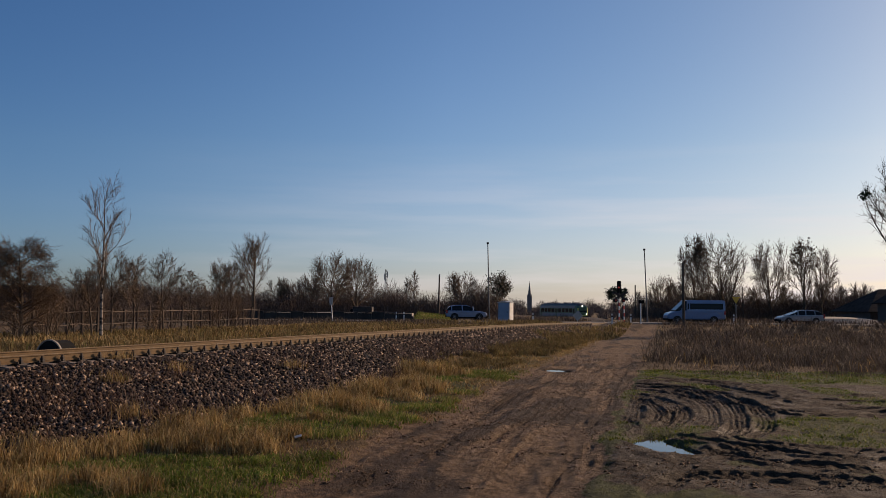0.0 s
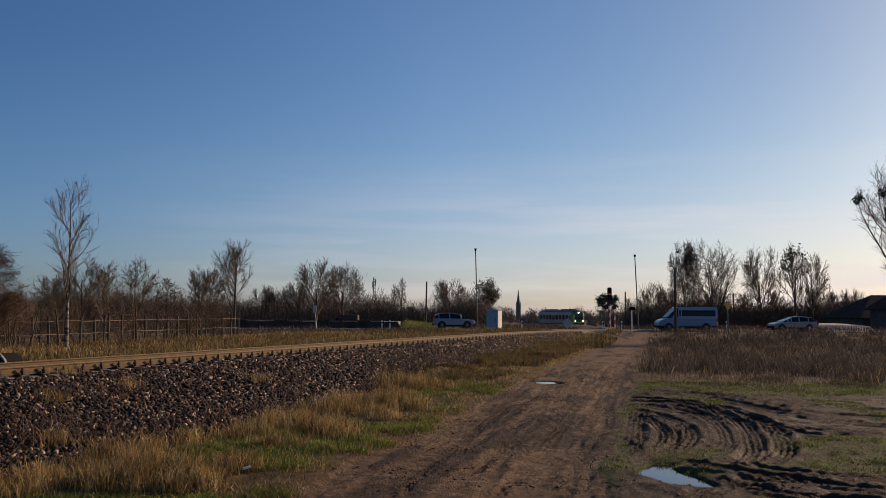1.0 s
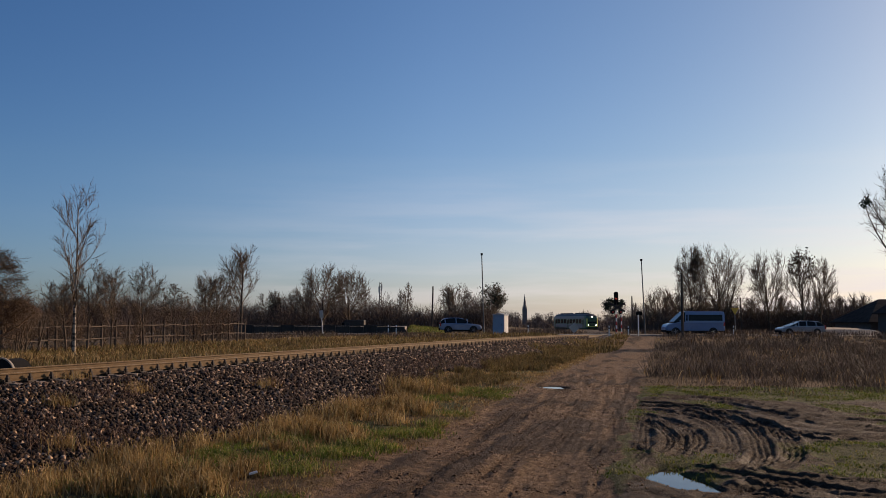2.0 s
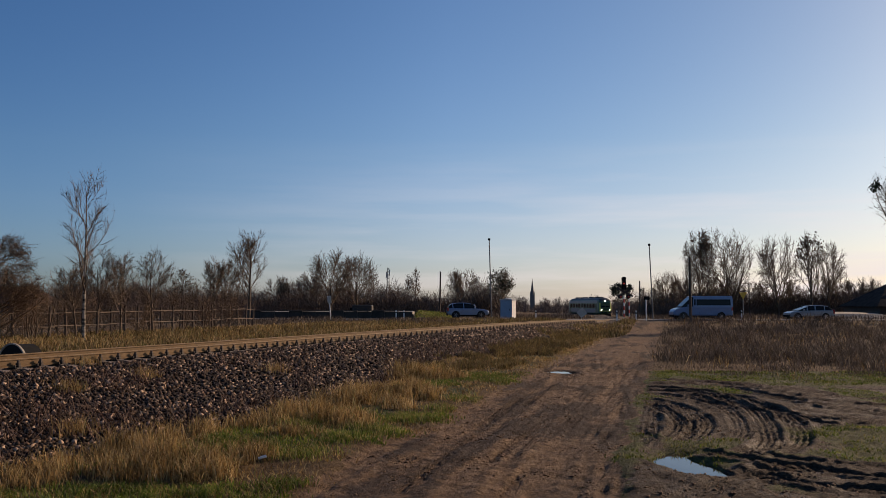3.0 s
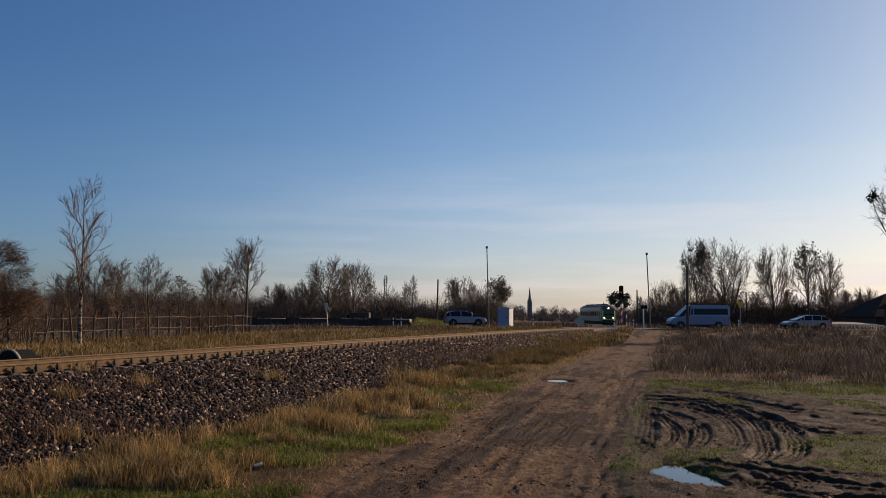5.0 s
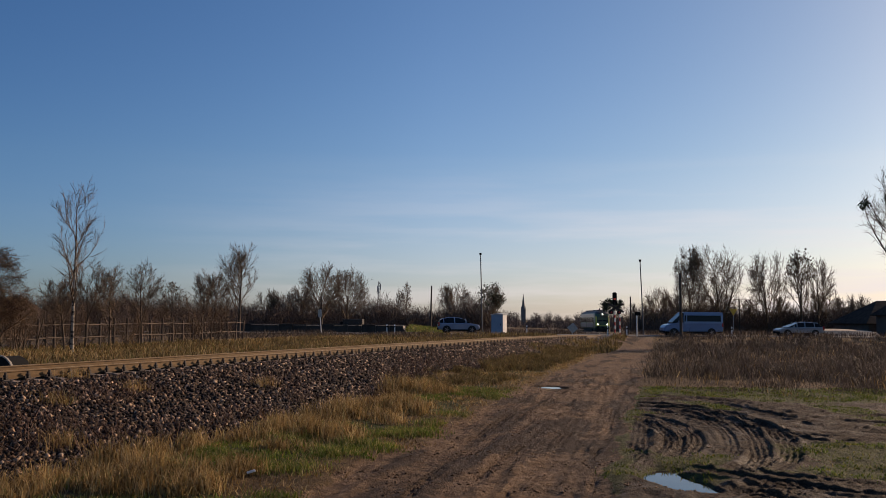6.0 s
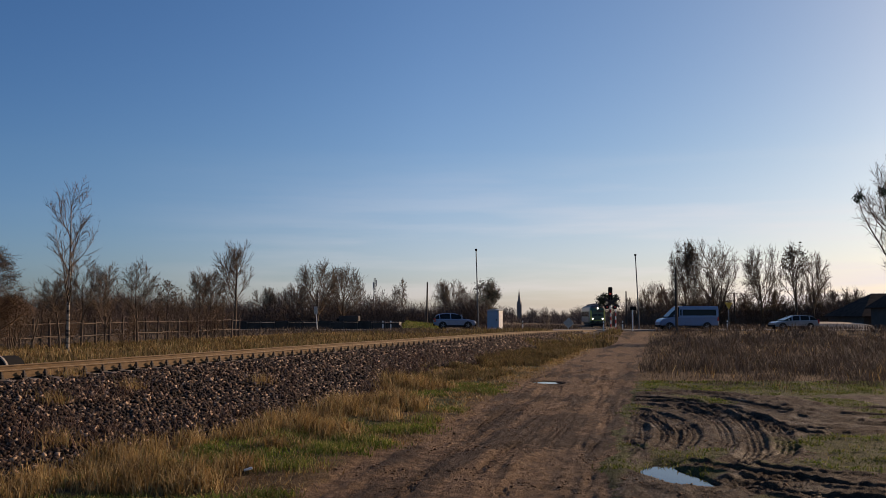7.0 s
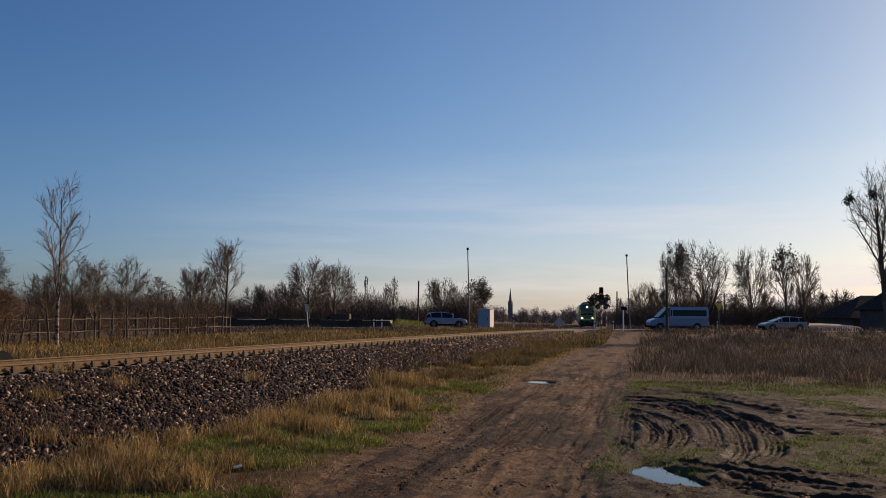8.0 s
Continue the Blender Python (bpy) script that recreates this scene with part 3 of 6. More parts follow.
def build_ground():
    xs = np.union1d(spread_axis(-9.0, 11.0, 0.10, -2500, 2500, 1.075).round(4), np.arange(-2.8, 8.0, 0.04).round(4))
    ys = np.union1d(spread_axis(7.0, 29.0, 0.10, -400, 4000, 1.055).round(4), np.arange(8.8, 23.0, 0.055).round(4))
    gx, gy = np.meshgrid(xs, ys)
    z, zones = terrain(gx, gy)
    z = np.where(np.abs(gy - road_y(gx)) < ROAD_HALF + 1.5, np.minimum(z, 0.55), z)
    nx = len(xs)
    verts = np.stack([gx, gy, z], -1).reshape(-1, 3)
    i, j = np.meshgrid(np.arange(nx - 1), np.arange(len(ys) - 1))
    a = (j * nx + i).ravel()
    faces = np.stack([a, a + 1, a + nx + 1, a + nx], -1)
    centre = verts[faces].mean(1)
    in_lane = zones["lane"].reshape(-1)[faces].mean(1) > 0.5
    in_bal = (zones["ballast"].reshape(-1)[faces].mean(1) > 0.5) & ~in_lane & (centre[:, 1] < 250)
    for name, pick, label, cat in (("ground", ~in_lane & ~in_bal, "withered grass and churned dark mud beside the lane", "ground"),
                                   ("dirt_road", in_lane, "brown packed-earth lane with tyre marks", "road"),
                                   ("ballast_bank", in_bal, "railway bank bedded with dark crushed stone", "bank")):
        f = faces[pick]
        used, inv = np.unique(f, return_inverse=True)
        me = quick_mesh(name, verts[used], inv.reshape(-1, 4), M_GROUND)
        for zone, w in zones.items():
            at = me.attributes.new(zone, "FLOAT", "POINT")
            at.data.foreach_set("value", w.reshape(-1)[used].astype(np.float32))
        me.polygons.foreach_set("use_smooth", [True] * len(me.polygons))
        tagged(new(name, me), label, cat, kind="structure")


build_ground()


def build_road():
    xs = np.arange(-160, 260, 4.0)
    bm = bmesh.new()
    rows = []
    for x in xs:
        y = float(road_y(x))
        rows.append([bm.verts.new((x, y + o, 0.59 + h)) for o, h in ((-ROAD_HALF - 0.2, -0.2), (-ROAD_HALF, 0.0), (0, 0.04), (ROAD_HALF, 0.0), (ROAD_HALF + 0.2, -0.2))])
    for a, b in zip(rows, rows[1:]):
        for k in range(4):
            bm.faces.new((a[k], b[k], b[k + 1], a[k + 1]))
    tagged(mesh_ob("road", bm, M_ASPHALT), "worn grey asphalt road over the level crossing", "road", kind="structure")


build_road()


def build_puddles():
    for px, py, rx, ry in PUDDLES:
        bm = bmesh.new()
        vs = [bm.verts.new((px + 1.35 * rx * math.cos(a), py + 1.35 * ry * math.sin(a), -0.088)) for a in np.linspace(0, 2 * math.pi, 28, endpoint=False)]
        bm.faces.new(vs)
        tagged(mesh_ob("puddle", bm, M_WATER), "still rain puddle in the mud that mirrors the sky", "puddle", kind="structure")


build_puddles()

# ---- railway track ----


def build_track():
    track = tagged(new("railway_track"), "single rusty railway track on concrete sleepers", "track", kind="structure")
    # rails: head, web and foot drawn along the curve
    prof_side = [(-0.065, -0.18), (0.065, -0.18), (0.065, -0.16), (0.014, -0.135), (0.014, -0.04), (0.034, -0.03), (0.034, -0.004), (-0.034, -0.004), (-0.034, -0.03), (-0.014, -0.04), (-0.014, -0.135), (-0.065, -0.16)]
    line = TRACK[::2]
    dirs = TRACK_DIR[::2]
    for side in (0.753, -0.753):
        for name, prof, mat in (("rail", prof_side, M_RAILSIDE), ("rail_head", [(-0.033, -0.004), (0.033, -0.004), (0.024, 0.0), (-0.024, 0.0)], M_RAILTOP)):
            bm = bmesh.new()
            rings = []
            for (x, y, z), (dx, dy) in zip(line, dirs):
                rx, ry = dy, -dx
                rings.append([(x + rx * (side + o), y + ry * (side + o), z + h) for o, h in prof])
            loft(bm, rings)
            part(name, bm, mat, track, "worn steel running surface" if name == "rail_head" else "rusty brown steel rail")
    # sleepers with their clips
    def sleeper_mesh():
        bm = bmesh.new()
        rings = []
        for o, w, h in ((-1.3, 0.125, -0.19), (-1.15, 0.13, -0.165), (-0.4, 0.12, -0.20), (0.4, 0.12, -0.20), (1.15, 0.13, -0.165), (1.3, 0.125, -0.19)):
            rings.append([(o, -w, -0.36), (o, w, -0.36), (o, w * 0.8, h), (o, -w * 0.8, h)])
        loft(bm, rings)
        me = bpy.data.meshes.new("sleeper")
        bm.to_mesh(me)
        me.materials.append(M_SLEEPER)
        return me

    def clip_mesh():
        bm = bmesh.new()
        box(bm, -0.07, 0.07, -0.10, 0.10, -0.165, -0.13, 0.008)
        box(bm, -0.05, 0.05, -0.035, 0.035, -0.135, -0.09, 0.01)
        rod(bm, (0, 0, -0.12), (0, 0, 0.005), 0.026, n=6)
        rod(bm, (0, 0, -0.085), (0, 0, -0.045), 0.046, n=6)
        rod(bm, (0.02, -0.09, -0.13), (0.02, -0.09, -0.085), 0.022, n=6)
        me = bpy.data.meshes.new("rail_clip")
        bm.to_mesh(me)
        me.materials.append(M_IRON)
        return me
    sm, cm = sleeper_mesh(), clip_mesh()
    far = []
    for n, ((x, y, z), (dx, dy)) in enumerate(zip(TRACK, TRACK_DIR)):
        turn = math.degrees(math.atan2(-dx, dy))
        if 8 < y < 76:
            ob = new("sleeper", sm)
            ob.parent = track
            ob.matrix_world = pose(x, y, z - 0.03, 0, 0, turn)
            for o in (0.86, -0.86, 0.65):
                cl = new("rail_clip", cm)
                cl.parent = ob
                cl.matrix_local = pose(o, 0, 0) @ Matrix.Scale(1.15, 4)
        elif y >= 76 or y > -10:
            far.append((x, y, z, turn))
    bm = bmesh.new()
    for x, y, z, turn in far:
        r = bmesh.ops.create_cube(bm, size=1, matrix=pose(x, y, z - 0.29, 0, 0, turn) @ Matrix.Diagonal((2.6, 0.25, 0.2, 1)))
    tagged(part("sleeper_row", bm, M_SLEEPER, track), kind="stuff")


build_track()


def build_stones():
    rng = np.random.RandomState(3)
    n = 64000
    # along the bank, thicker where it is near
    s = rng.uniform(0, 1, n) ** 1.5 * 62 + 9.5
    cx = np.interp(s, TRACK[:, 1], TRACK[:, 0])
    tan = 0.3665, 0.9304
    d = rng.uniform(0.9, 7.6, n)
    x, y = cx + d * tan[1], s - d * tan[0]
    z, zones = terrain(x, y)
    keep = (zones["ballast"] > 0.45 + 0.4 * rng.uniform(-1, 1, n)) & ~((d < 1.35) & (rng.uniform(0, 1, n) < 0.35))
    x, y, z = x[keep], y[keep], z[keep]
    m = len(x)
    size = rng.uniform(0.028, 0.06, m) * np.clip(0.7 + y / 38.0, 1.0, 2.0)
    octa = np.array([(1, 0, 0), (0, 1, 0), (-1, 0, 0), (0, -1, 0), (0.25, 0.2, 0.8), (-0.2, -0.2, -0.8)], float)
    tri = np.array([(0, 1, 4), (1, 2, 4), (2, 3, 4), (3, 0, 4), (1, 0, 5), (2, 1, 5), (3, 2, 5), (0, 3, 5)])
    v = octa[None] * rng.uniform(0.6, 1.35, (m, 6, 1)) * size[:, None, None]
    ax = rng.normal(size=(m, 3))
    ax /= np.linalg.norm(ax, axis=1, keepdims=True)
    an = rng.uniform(0, 6.28, m)[:, None, None]
    k = ax[:, None, :]
    v = v * np.cos(an) + np.cross(np.broadcast_to(k, v.shape), v) * np.sin(an) + k * (v * k).sum(-1, keepdims=True) * (1 - np.cos(an))
    v = v + np.stack([x, y, z + size * 0.35], -1)[:, None, :]
    near = np.argsort(x * 0.3 + y)[:300]
    rest = np.ones(m, bool)
    rest[near] = False
    vr = v[rest].reshape(-1, 3)
    f = (np.arange(rest.sum()) * 6)[:, None, None] + tri[None]
    bank = bpy.data.objects["ballast_bank"]
    ob = new("crushed_stone", quick_mesh("crushed_stone", vr, f.reshape(-1, 3), M_STONE))
    ob.parent = bank
    tagged(ob, "dark angular crushed stones", kind="stuff")
    kinds = [quick_mesh("stone", octa * rng.uniform(0.65, 1.3, (6, 1)), tri, M_STONE1) for _ in range(6)]
    for i, q in enumerate(near):
        st = new("stone", kinds[i % 6])
        st.parent = bank
        st.matrix_local = pose(x[q], y[q], z[q] + size[q] * 0.35, *rng.uniform(0, 360, 3)) @ Matrix.Scale(float(size[q]), 4)


def build_gravel():
    """Loose clods and pebbles on the lane and in the mud."""
    rng = np.random.RandomState(47)
    n = 9000
    y = 8.6 + 26 * rng.uniform(0, 1, n) ** 1.4
    x = lane_x(y) + rng.uniform(-1.15, 3.2, n) * LANE_HALF
    keep = value_noise(x, y, 0.9, 48) + 0.4 * rng.uniform(-1, 1, n) > 0.1
    x, y = x[keep], y[keep]
    z, zones = terrain(x, y)
    dry = (zones["mud"] + zones["lane"] > 0.5) & (z > -0.1)
    x, y, z = x[dry], y[dry], z[dry]
    m = len(x)
    size = rng.uniform(0.008, 0.02, m) * np.where(rng.uniform(0, 1, m) < 0.12, 1.9, 1.0)
    octa = np.array([(1, 0, 0), (0, 1, 0), (-1, 0, 0), (0, -1, 0), (0.2, 0.1, 0.6), (0, 0, -0.5)], float)
    tri = np.array([(0, 1, 4), (1, 2, 4), (2, 3, 4), (3, 0, 4), (1, 0, 5), (2, 1, 5), (3, 2, 5), (0, 3, 5)])
    v = octa[None] * rng.uniform(0.6, 1.4, (m, 6, 1)) * size[:, None, None] + np.stack([x, y, z + size * 0.2], -1)[:, None, :]
    f = ((np.arange(m) * 6)[:, None, None] + tri[None]).reshape(-1, 3)
    tagged(new("gravel", quick_mesh("gravel", v.reshape(-1, 3), f, M_CLOD)), "small brown clods and pebbles on the lane", "gravel", kind="stuff")


build_gravel()


# ---- grasses ----


def blades(x, y, z, h, w, lean, rng, tip=0.15):
    """Bent tapered blades, three triangles each, rooted at x, y, z."""
    m = len(x)
    a = rng.uniform(0, 2 * math.pi, m)
    b = rng.uniform(0, 2 * math.pi, m)
    px, py = np.cos(a) * w / 2, np.sin(a) * w / 2
    lx, ly = np.cos(b) * lean * h, np.sin(b) * lean * h
    root = np.stack([x, y, z - 0.03], -1)
    side = np.stack([px, py, 0 * px], -1)
    mid = root + np.stack([lx * 0.35, ly * 0.35, h * 0.6], -1)
    top = root + np.stack([lx, ly, h * (1 - 0.3 * lean)], -1)
    v = np.stack([root - side, root + side, mid - side * 0.7, mid + side * 0.7, top], 1).reshape(-1, 3)
    f = np.array([(0, 1, 3), (0, 3, 2), (2, 3, 4)])
    return v, ((np.arange(m) * 5)[:, None, None] + f[None]).reshape(-1, 3)


def grass_ob(name, x, y, h, w, lean, seed, material, label, zoff=0.0):
    rng = np.random.RandomState(seed)
    z, _ = terrain(x, y)
    v, f = blades(x, y, z + zoff, h, w, lean, rng)
    ob = new(name, quick_mesh(name, v, f, material))
    return tagged(ob, label, "grass", kind="stuff")


def tufted(rng, x, y, count, spread):
    """Points gathered in tufts round the given ones."""
    k = len(x)
    ix = rng.randint(0, k, count)
    return x[ix] + rng.normal(0, spread, count), y[ix] + rng.normal(0, spread, count), ix


def build_grass():
    rng = np.random.RandomState(11)
    # verge between stones and lane
    def verge(count, seed):
        r = np.random.RandomState(seed)
        cy = 7.5 + 52 * r.uniform(0, 1, count) ** 1.5
        span = r.uniform(0, 1, count)
        cx = lane_x(cy) - LANE_HALF + 0.25 - span * (5.4 - 2.6 * soft(20, 50, cy))
        d, _ = off_track(cx, cy)
        _, zn = terrain(cx, cy)
        ok = (zn["ballast"] < 0.55) & (d > 2.3) & (zn["lane"] < 0.35)
        return cx[ok], cy[ok], span[ok]
    cx, cy, span = verge(3600, 21)
    wild = value_noise(cx, cy, 1.5, 61) + 0.6 * value_noise(cx, cy, 0.6, 62)
    tall = (span > 0.22) & (wild > 0.30 - 0.9 * span)
    size = np.clip(0.75 + 0.55 * wild, 0.3, 1.5)
    x, y, i = tufted(rng, cx[tall], cy[tall], 56000, 0.085)
    h = rng.uniform(0.15, 0.52, len(x)) * size[tall][i] * (0.55 + 0.7 * span[tall][i])
    lean = rng.uniform(0.1, 0.9, len(x))
    far = y > 24 + 5 * value_noise(x, y, 2.5, 64)
    grass_ob("dry_grass", x[~far], y[~far], h[~far], 0.006 + 0.0005 * y[~far], lean[~far], 12, M_STRAW, "tall golden withered grass in tufts along the bank")
    grass_ob("dry_grass", x[far], y[far], h[far] * 0.8, 0.006 + 0.0005 * y[far], lean[far], 23, M_ROUGH, "dull withered grass along the far bank")
    # lush green tufts close to the lane
    gx = np.array([-1.6, -2.9, -0.7, -2.4, 0.5, -1.2, -3.2, 1.6, -2.0, 0.0])
    gy = np.array([13.3, 12.6, 15.8, 14.6, 19.0, 14.2, 11.6, 23.0, 11.9, 17.2])
    x, y, i = tufted(rng, gx, gy, 6500, 0.27)
    _, zn = terrain(x, y)
    x, y = x[zn["lane"] < 0.4], y[zn["lane"] < 0.4]
    h = rng.uniform(0.05, 0.2, len(x)) * np.clip(1 + 0.6 * value_noise(x, y, 0.3, 65), 0.3, 1.6)
    grass_ob("green_grass", x, y, h, np.full(len(x), 0.012), rng.uniform(0.2, 1.1, len(x)), 24, M_LAWN, "lush green grass tufts beside the lane")
    x, y, i = tufted(rng, cx, cy, 34000, 0.16)
    grass_ob("dry_grass", x, y, rng.uniform(0.04, 0.16, len(x)), 0.008 + 0.0005 * y, rng.uniform(0.5, 1.4, len(x)), 22, M_STRAW, "short matted straw-coloured grass on the verge")
    lush = ~tall & (value_noise(cx, cy, 1.3, 63) > -0.1) & (cy < 27)
    x, y, i = tufted(rng, cx[lush], cy[lush], 34000, 0.13)
    grass_ob("green_grass", x, y, rng.uniform(0.04, 0.15, len(x)), 0.009 + 0.0005 * y, rng.uniform(0.2, 1.0, len(x)), 13, M_GREEN, "short green grass beside the lane")
    # lone tufts on the stones
    tx = np.array([-7.2, -5.6, -6.6, -8.4, -4.4])
    ty = np.array([16.4, 13.0, 18.9, 20.0, 22.0])
    x, y, i = tufted(rng, tx, ty, 700, 0.16)
    grass_ob("grass_tuft", x, y, rng.uniform(0.15, 0.4, len(x)), np.full(len(x), 0.014), rng.uniform(0.1, 0.6, len(x)), 14, M_STRAW, "golden grass tufts that grow through the stones")
    # brown creeping stems over the stones
    n = 9000
    s = 10 + 45 * rng.uniform(0, 1, n) ** 1.3
    cxs = np.interp(s, TRACK[:, 1], TRACK[:, 0])
    dd = 2.6 + 4.6 * rng.uniform(0, 1, n) ** 0.7
    x, y = cxs + dd * 0.9304, s - dd * 0.3665
    _, zn = terrain(x, y)
    ok = (value_noise(x, y, 2.2, 88) + 0.5 * value_noise(x, y, 0.8, 89) > -0.05) & (zn["ballast"] > 0.4) & (zn["lane"] < 0.05)
    x, y = x[ok], y[ok]
    grass_ob("creeping_stems", x, y, rng.uniform(0.15, 0.5, len(x)), 0.006 + 0.0004 * y, rng.uniform(0.8, 2.0, len(x)), 90, M_CREEP, "reddish-brown dry stems creeping over the stones", 0.06)
    # green patches in the mud
    px = rng.uniform(2.0, 16, 3000)
    py = rng.uniform(9, 27, 3000)
    _, zn = terrain(px, py)
    ok = (zn["mud"] < 0.42) & (zn["lane"] < 0.2) & (py + 0.25 * px < 30)
    x, y, i = tufted(rng, px[ok], py[ok], 30000, 0.12)
    grass_ob("green_grass", x, y, rng.uniform(0.03, 0.10, len(x)), 0.012 + 0.0005 * y, rng.uniform(0.3, 0.9, len(x)), 15, M_GREEN, "trampled green grass between muddy ruts")
    # tall withered weeds beyond the mud, in stands of uneven height
    n = 5200
    cy = 21 + 64 * rng.uniform(0, 1, n) ** 1.4
    cx = lane_x(cy) + LANE_HALF + 0.2 + rng.uniform(0, 1, n) ** 0.85 * (6 + 0.75 * cy)
    stand = value_noise(cx, cy, 3.2, 55) + 0.7 * value_noise(cx, cy, 1.1, 58)
    depth = cy + 0.25 * cx - 27.6 - 1.3 * value_noise(cx, cy, 1.6, 59)
    ok = (depth > 0) & (cy < road_y(cx) - ROAD_HALF - 0.8)
    cx, cy, stand, depth = cx[ok], cy[ok], stand[ok], depth[ok]
    x, y, i = tufted(rng, cx, cy, 120000, 0.24)
    tallness = np.clip(0.75 + 0.45 * stand[i], 0.25, 1.4) * (0.18 + 0.82 * soft(0, 9.0, depth[i]))
    h = rng.uniform(0.25, 1.15, len(x)) * tallness
    grass_ob("withered_weeds", x, y, h, 0.005 + 0.00035 * y, rng.uniform(0.2, 1.7, len(x)), 16, M_WEED, "tall brown withered weeds on waste ground")
    pick = rng.uniform(0, 1, len(cx)) < 0.5
    x, y, i = tufted(rng, cx[pick], cy[pick], 5000, 0.25)
    grass_ob("dry_grass", x, y, rng.uniform(0.1, 0.75, len(x)) * (0.3 + 0.5 * soft(0, 5, depth[pick][i])), 0.008 + 0.0005 * y, rng.uniform(0.2, 0.9, len(x)), 26, M_STRAW, "pale straw stems among the weeds")
    # rough grass on the far side of the track and about the crossing
    n = 46000
    y = 14 + 72 * rng.uniform(0, 1, n) ** 1.2
    cx = np.interp(y, TRACK[:, 1], TRACK[:, 0])
    x = cx - 3.4 - rng.uniform(0, 1, n) ** 1.5 * 16
    ok = y < road_y(x) - ROAD_HALF - 0.6
    x, y = x[ok], y[ok]
    h = rng.uniform(0.12, 0.55, len(x)) * (0.7 + 0.5 * value_noise(x, y, 3.0, 57))
    grass_ob("dry_grass", x, y, h, 0.014 + 0.0006 * y, rng.uniform(0.1, 0.7, len(x)), 17, M_ROUGH, "rough golden grass beyond the railway track")
    n = 18000
    y = 30 + 40 * rng.uniform(0, 1, n)
    x = np.interp(y, TRACK[:, 1], TRACK[:, 0]) - 6.0 - rng.uniform(0, 1, n) * 17
    h = rng.uniform(0.1, 0.4, n) * np.clip(0.8 + 0.6 * value_noise(x, y, 2.2, 66), 0.2, 1.5)
    grass_ob("dry_grass", x, y, h, 0.012 + 0.0006 * y, rng.uniform(0.2, 0.9, n), 27, M_STRAW, "pale golden grass under the thicket")
    n = 16000
    y = rng.uniform(48, 84, n)
    x = lane_x(y) - LANE_HALF - 0.2 + 1.3 * soft(50, 62, y) - rng.uniform(0, 1, n) * 9
    d, _ = off_track(x, y)
    ok = (d > 2.2)
    x, y = x[ok], y[ok]
    grass_ob("dry_grass", x, y, rng.uniform(0.12, 0.42, len(x)) * np.clip(0.8 + 0.8 * value_noise(x, y, 2.4, 69), 0.25, 1.5), np.full(len(x), 0.05), rng.uniform(0.1, 0.7, len(x)), 18, M_ROUGH, "brown withered growth on the bank near the crossing")
    # shaggy growth on the road's near edge, left of the crossing
    n = 15000
    x = rng.uniform(-46, 9, n)
    y = road_y(x) - ROAD_HALF - 0.9 - rng.uniform(0, 1, n) ** 1.6 * 14
    d, _ = off_track(x, y)
    ok = d < -2.4
    x, y = x[ok], y[ok]
    h = rng.uniform(0.12, 0.5, len(x)) * np.clip(0.75 + 0.8 * value_noise(x, y, 2.6, 67), 0.25, 1.6)
    grass_ob("withered_weeds", x, y, h, np.full(len(x), 0.055), rng.uniform(0.1, 0.7, len(x)), 68, M_WEED, "shaggy brown growth along the road's edge")
    # strips beyond the road
    n = 16000
    x = rng.uniform(-60, 110, n)
    y = road_y(x) + ROAD_HALF + 0.7 + rng.uniform(0, 1, n) ** 1.5 * 22
    d, _ = off_track(x, y)
    ok = (np.abs(d) > 2.2) & ~((x > -26) & (x < 3) & (y < 106))
    x, y = x[ok], y[ok]
    grass_ob("dry_grass", x, y, rng.uniform(0.2, 0.75, len(x)), np.full(len(x), 0.07), rng.uniform(0.1, 0.6, len(x)), 19, M_WEED, "brown withered grass beyond the asphalt road")


build_grass()


# ---- trees ----


def grow(rng, segs, p, d, length, r, level, levels, style):
    """One limb as bent segments, and the limbs that leave it."""
    n = (8, 5, 3, 2, 1)[level] if levels > 3 else (7, 4, 2, 1)[level]
    step = length / n
    wob, up = style["wobble"], style["up"][min(level, len(style["up"]) - 1)]
    pts = [p]
    for k in range(n):
        d = d + rng.normal(0, wob * (0.3 if level == 0 else 1.0), 3)
        d[2] += up * (0.25 if level == 0 else 1.0)
        d = d / np.linalg.norm(d)
        q = p + d * step
        t0, t1 = k / n, (k + 1) / n
        taper = style["tip"]
        segs.append((level, *p, *q, r * (1 - t0 * (1 - taper)), r * (1 - t1 * (1 - taper))))
        p = q
        pts.append(p)
    if level + 1 >= levels:
        return
    kids = style["kids"][level]
    lo = style["from"] if level == 0 else 0.2
    for i in range(kids):
        t = lo + (1 - lo) * (i + rng.uniform(0.1, 0.9)) / kids
        at = t * n
        k = min(int(at), n - 1)
        b = pts[k] + (pts[k + 1] - pts[k]) * (at - k)
        axis = pts[k + 1] - pts[k]
        axis = axis / np.linalg.norm(axis)
        s = rng.normal(size=3)
        s = s - axis * (s @ axis)
        s = s / np.linalg.norm(s)
        ang = radians(style["angle"] + rng.uniform(-12, 12))
        nd = axis * math.cos(ang) + s * math.sin(ang)
        nl = length * style["ratio"][level] * (1 - style["shrink"] * (t - lo)) * rng.uniform(0.75, 1.2)
        nr = max(r * (1 - t * (1 - style["tip"])) * 0.55, style["min"])
        grow(rng, segs, b, nd, nl, nr, level + 1, levels, style)


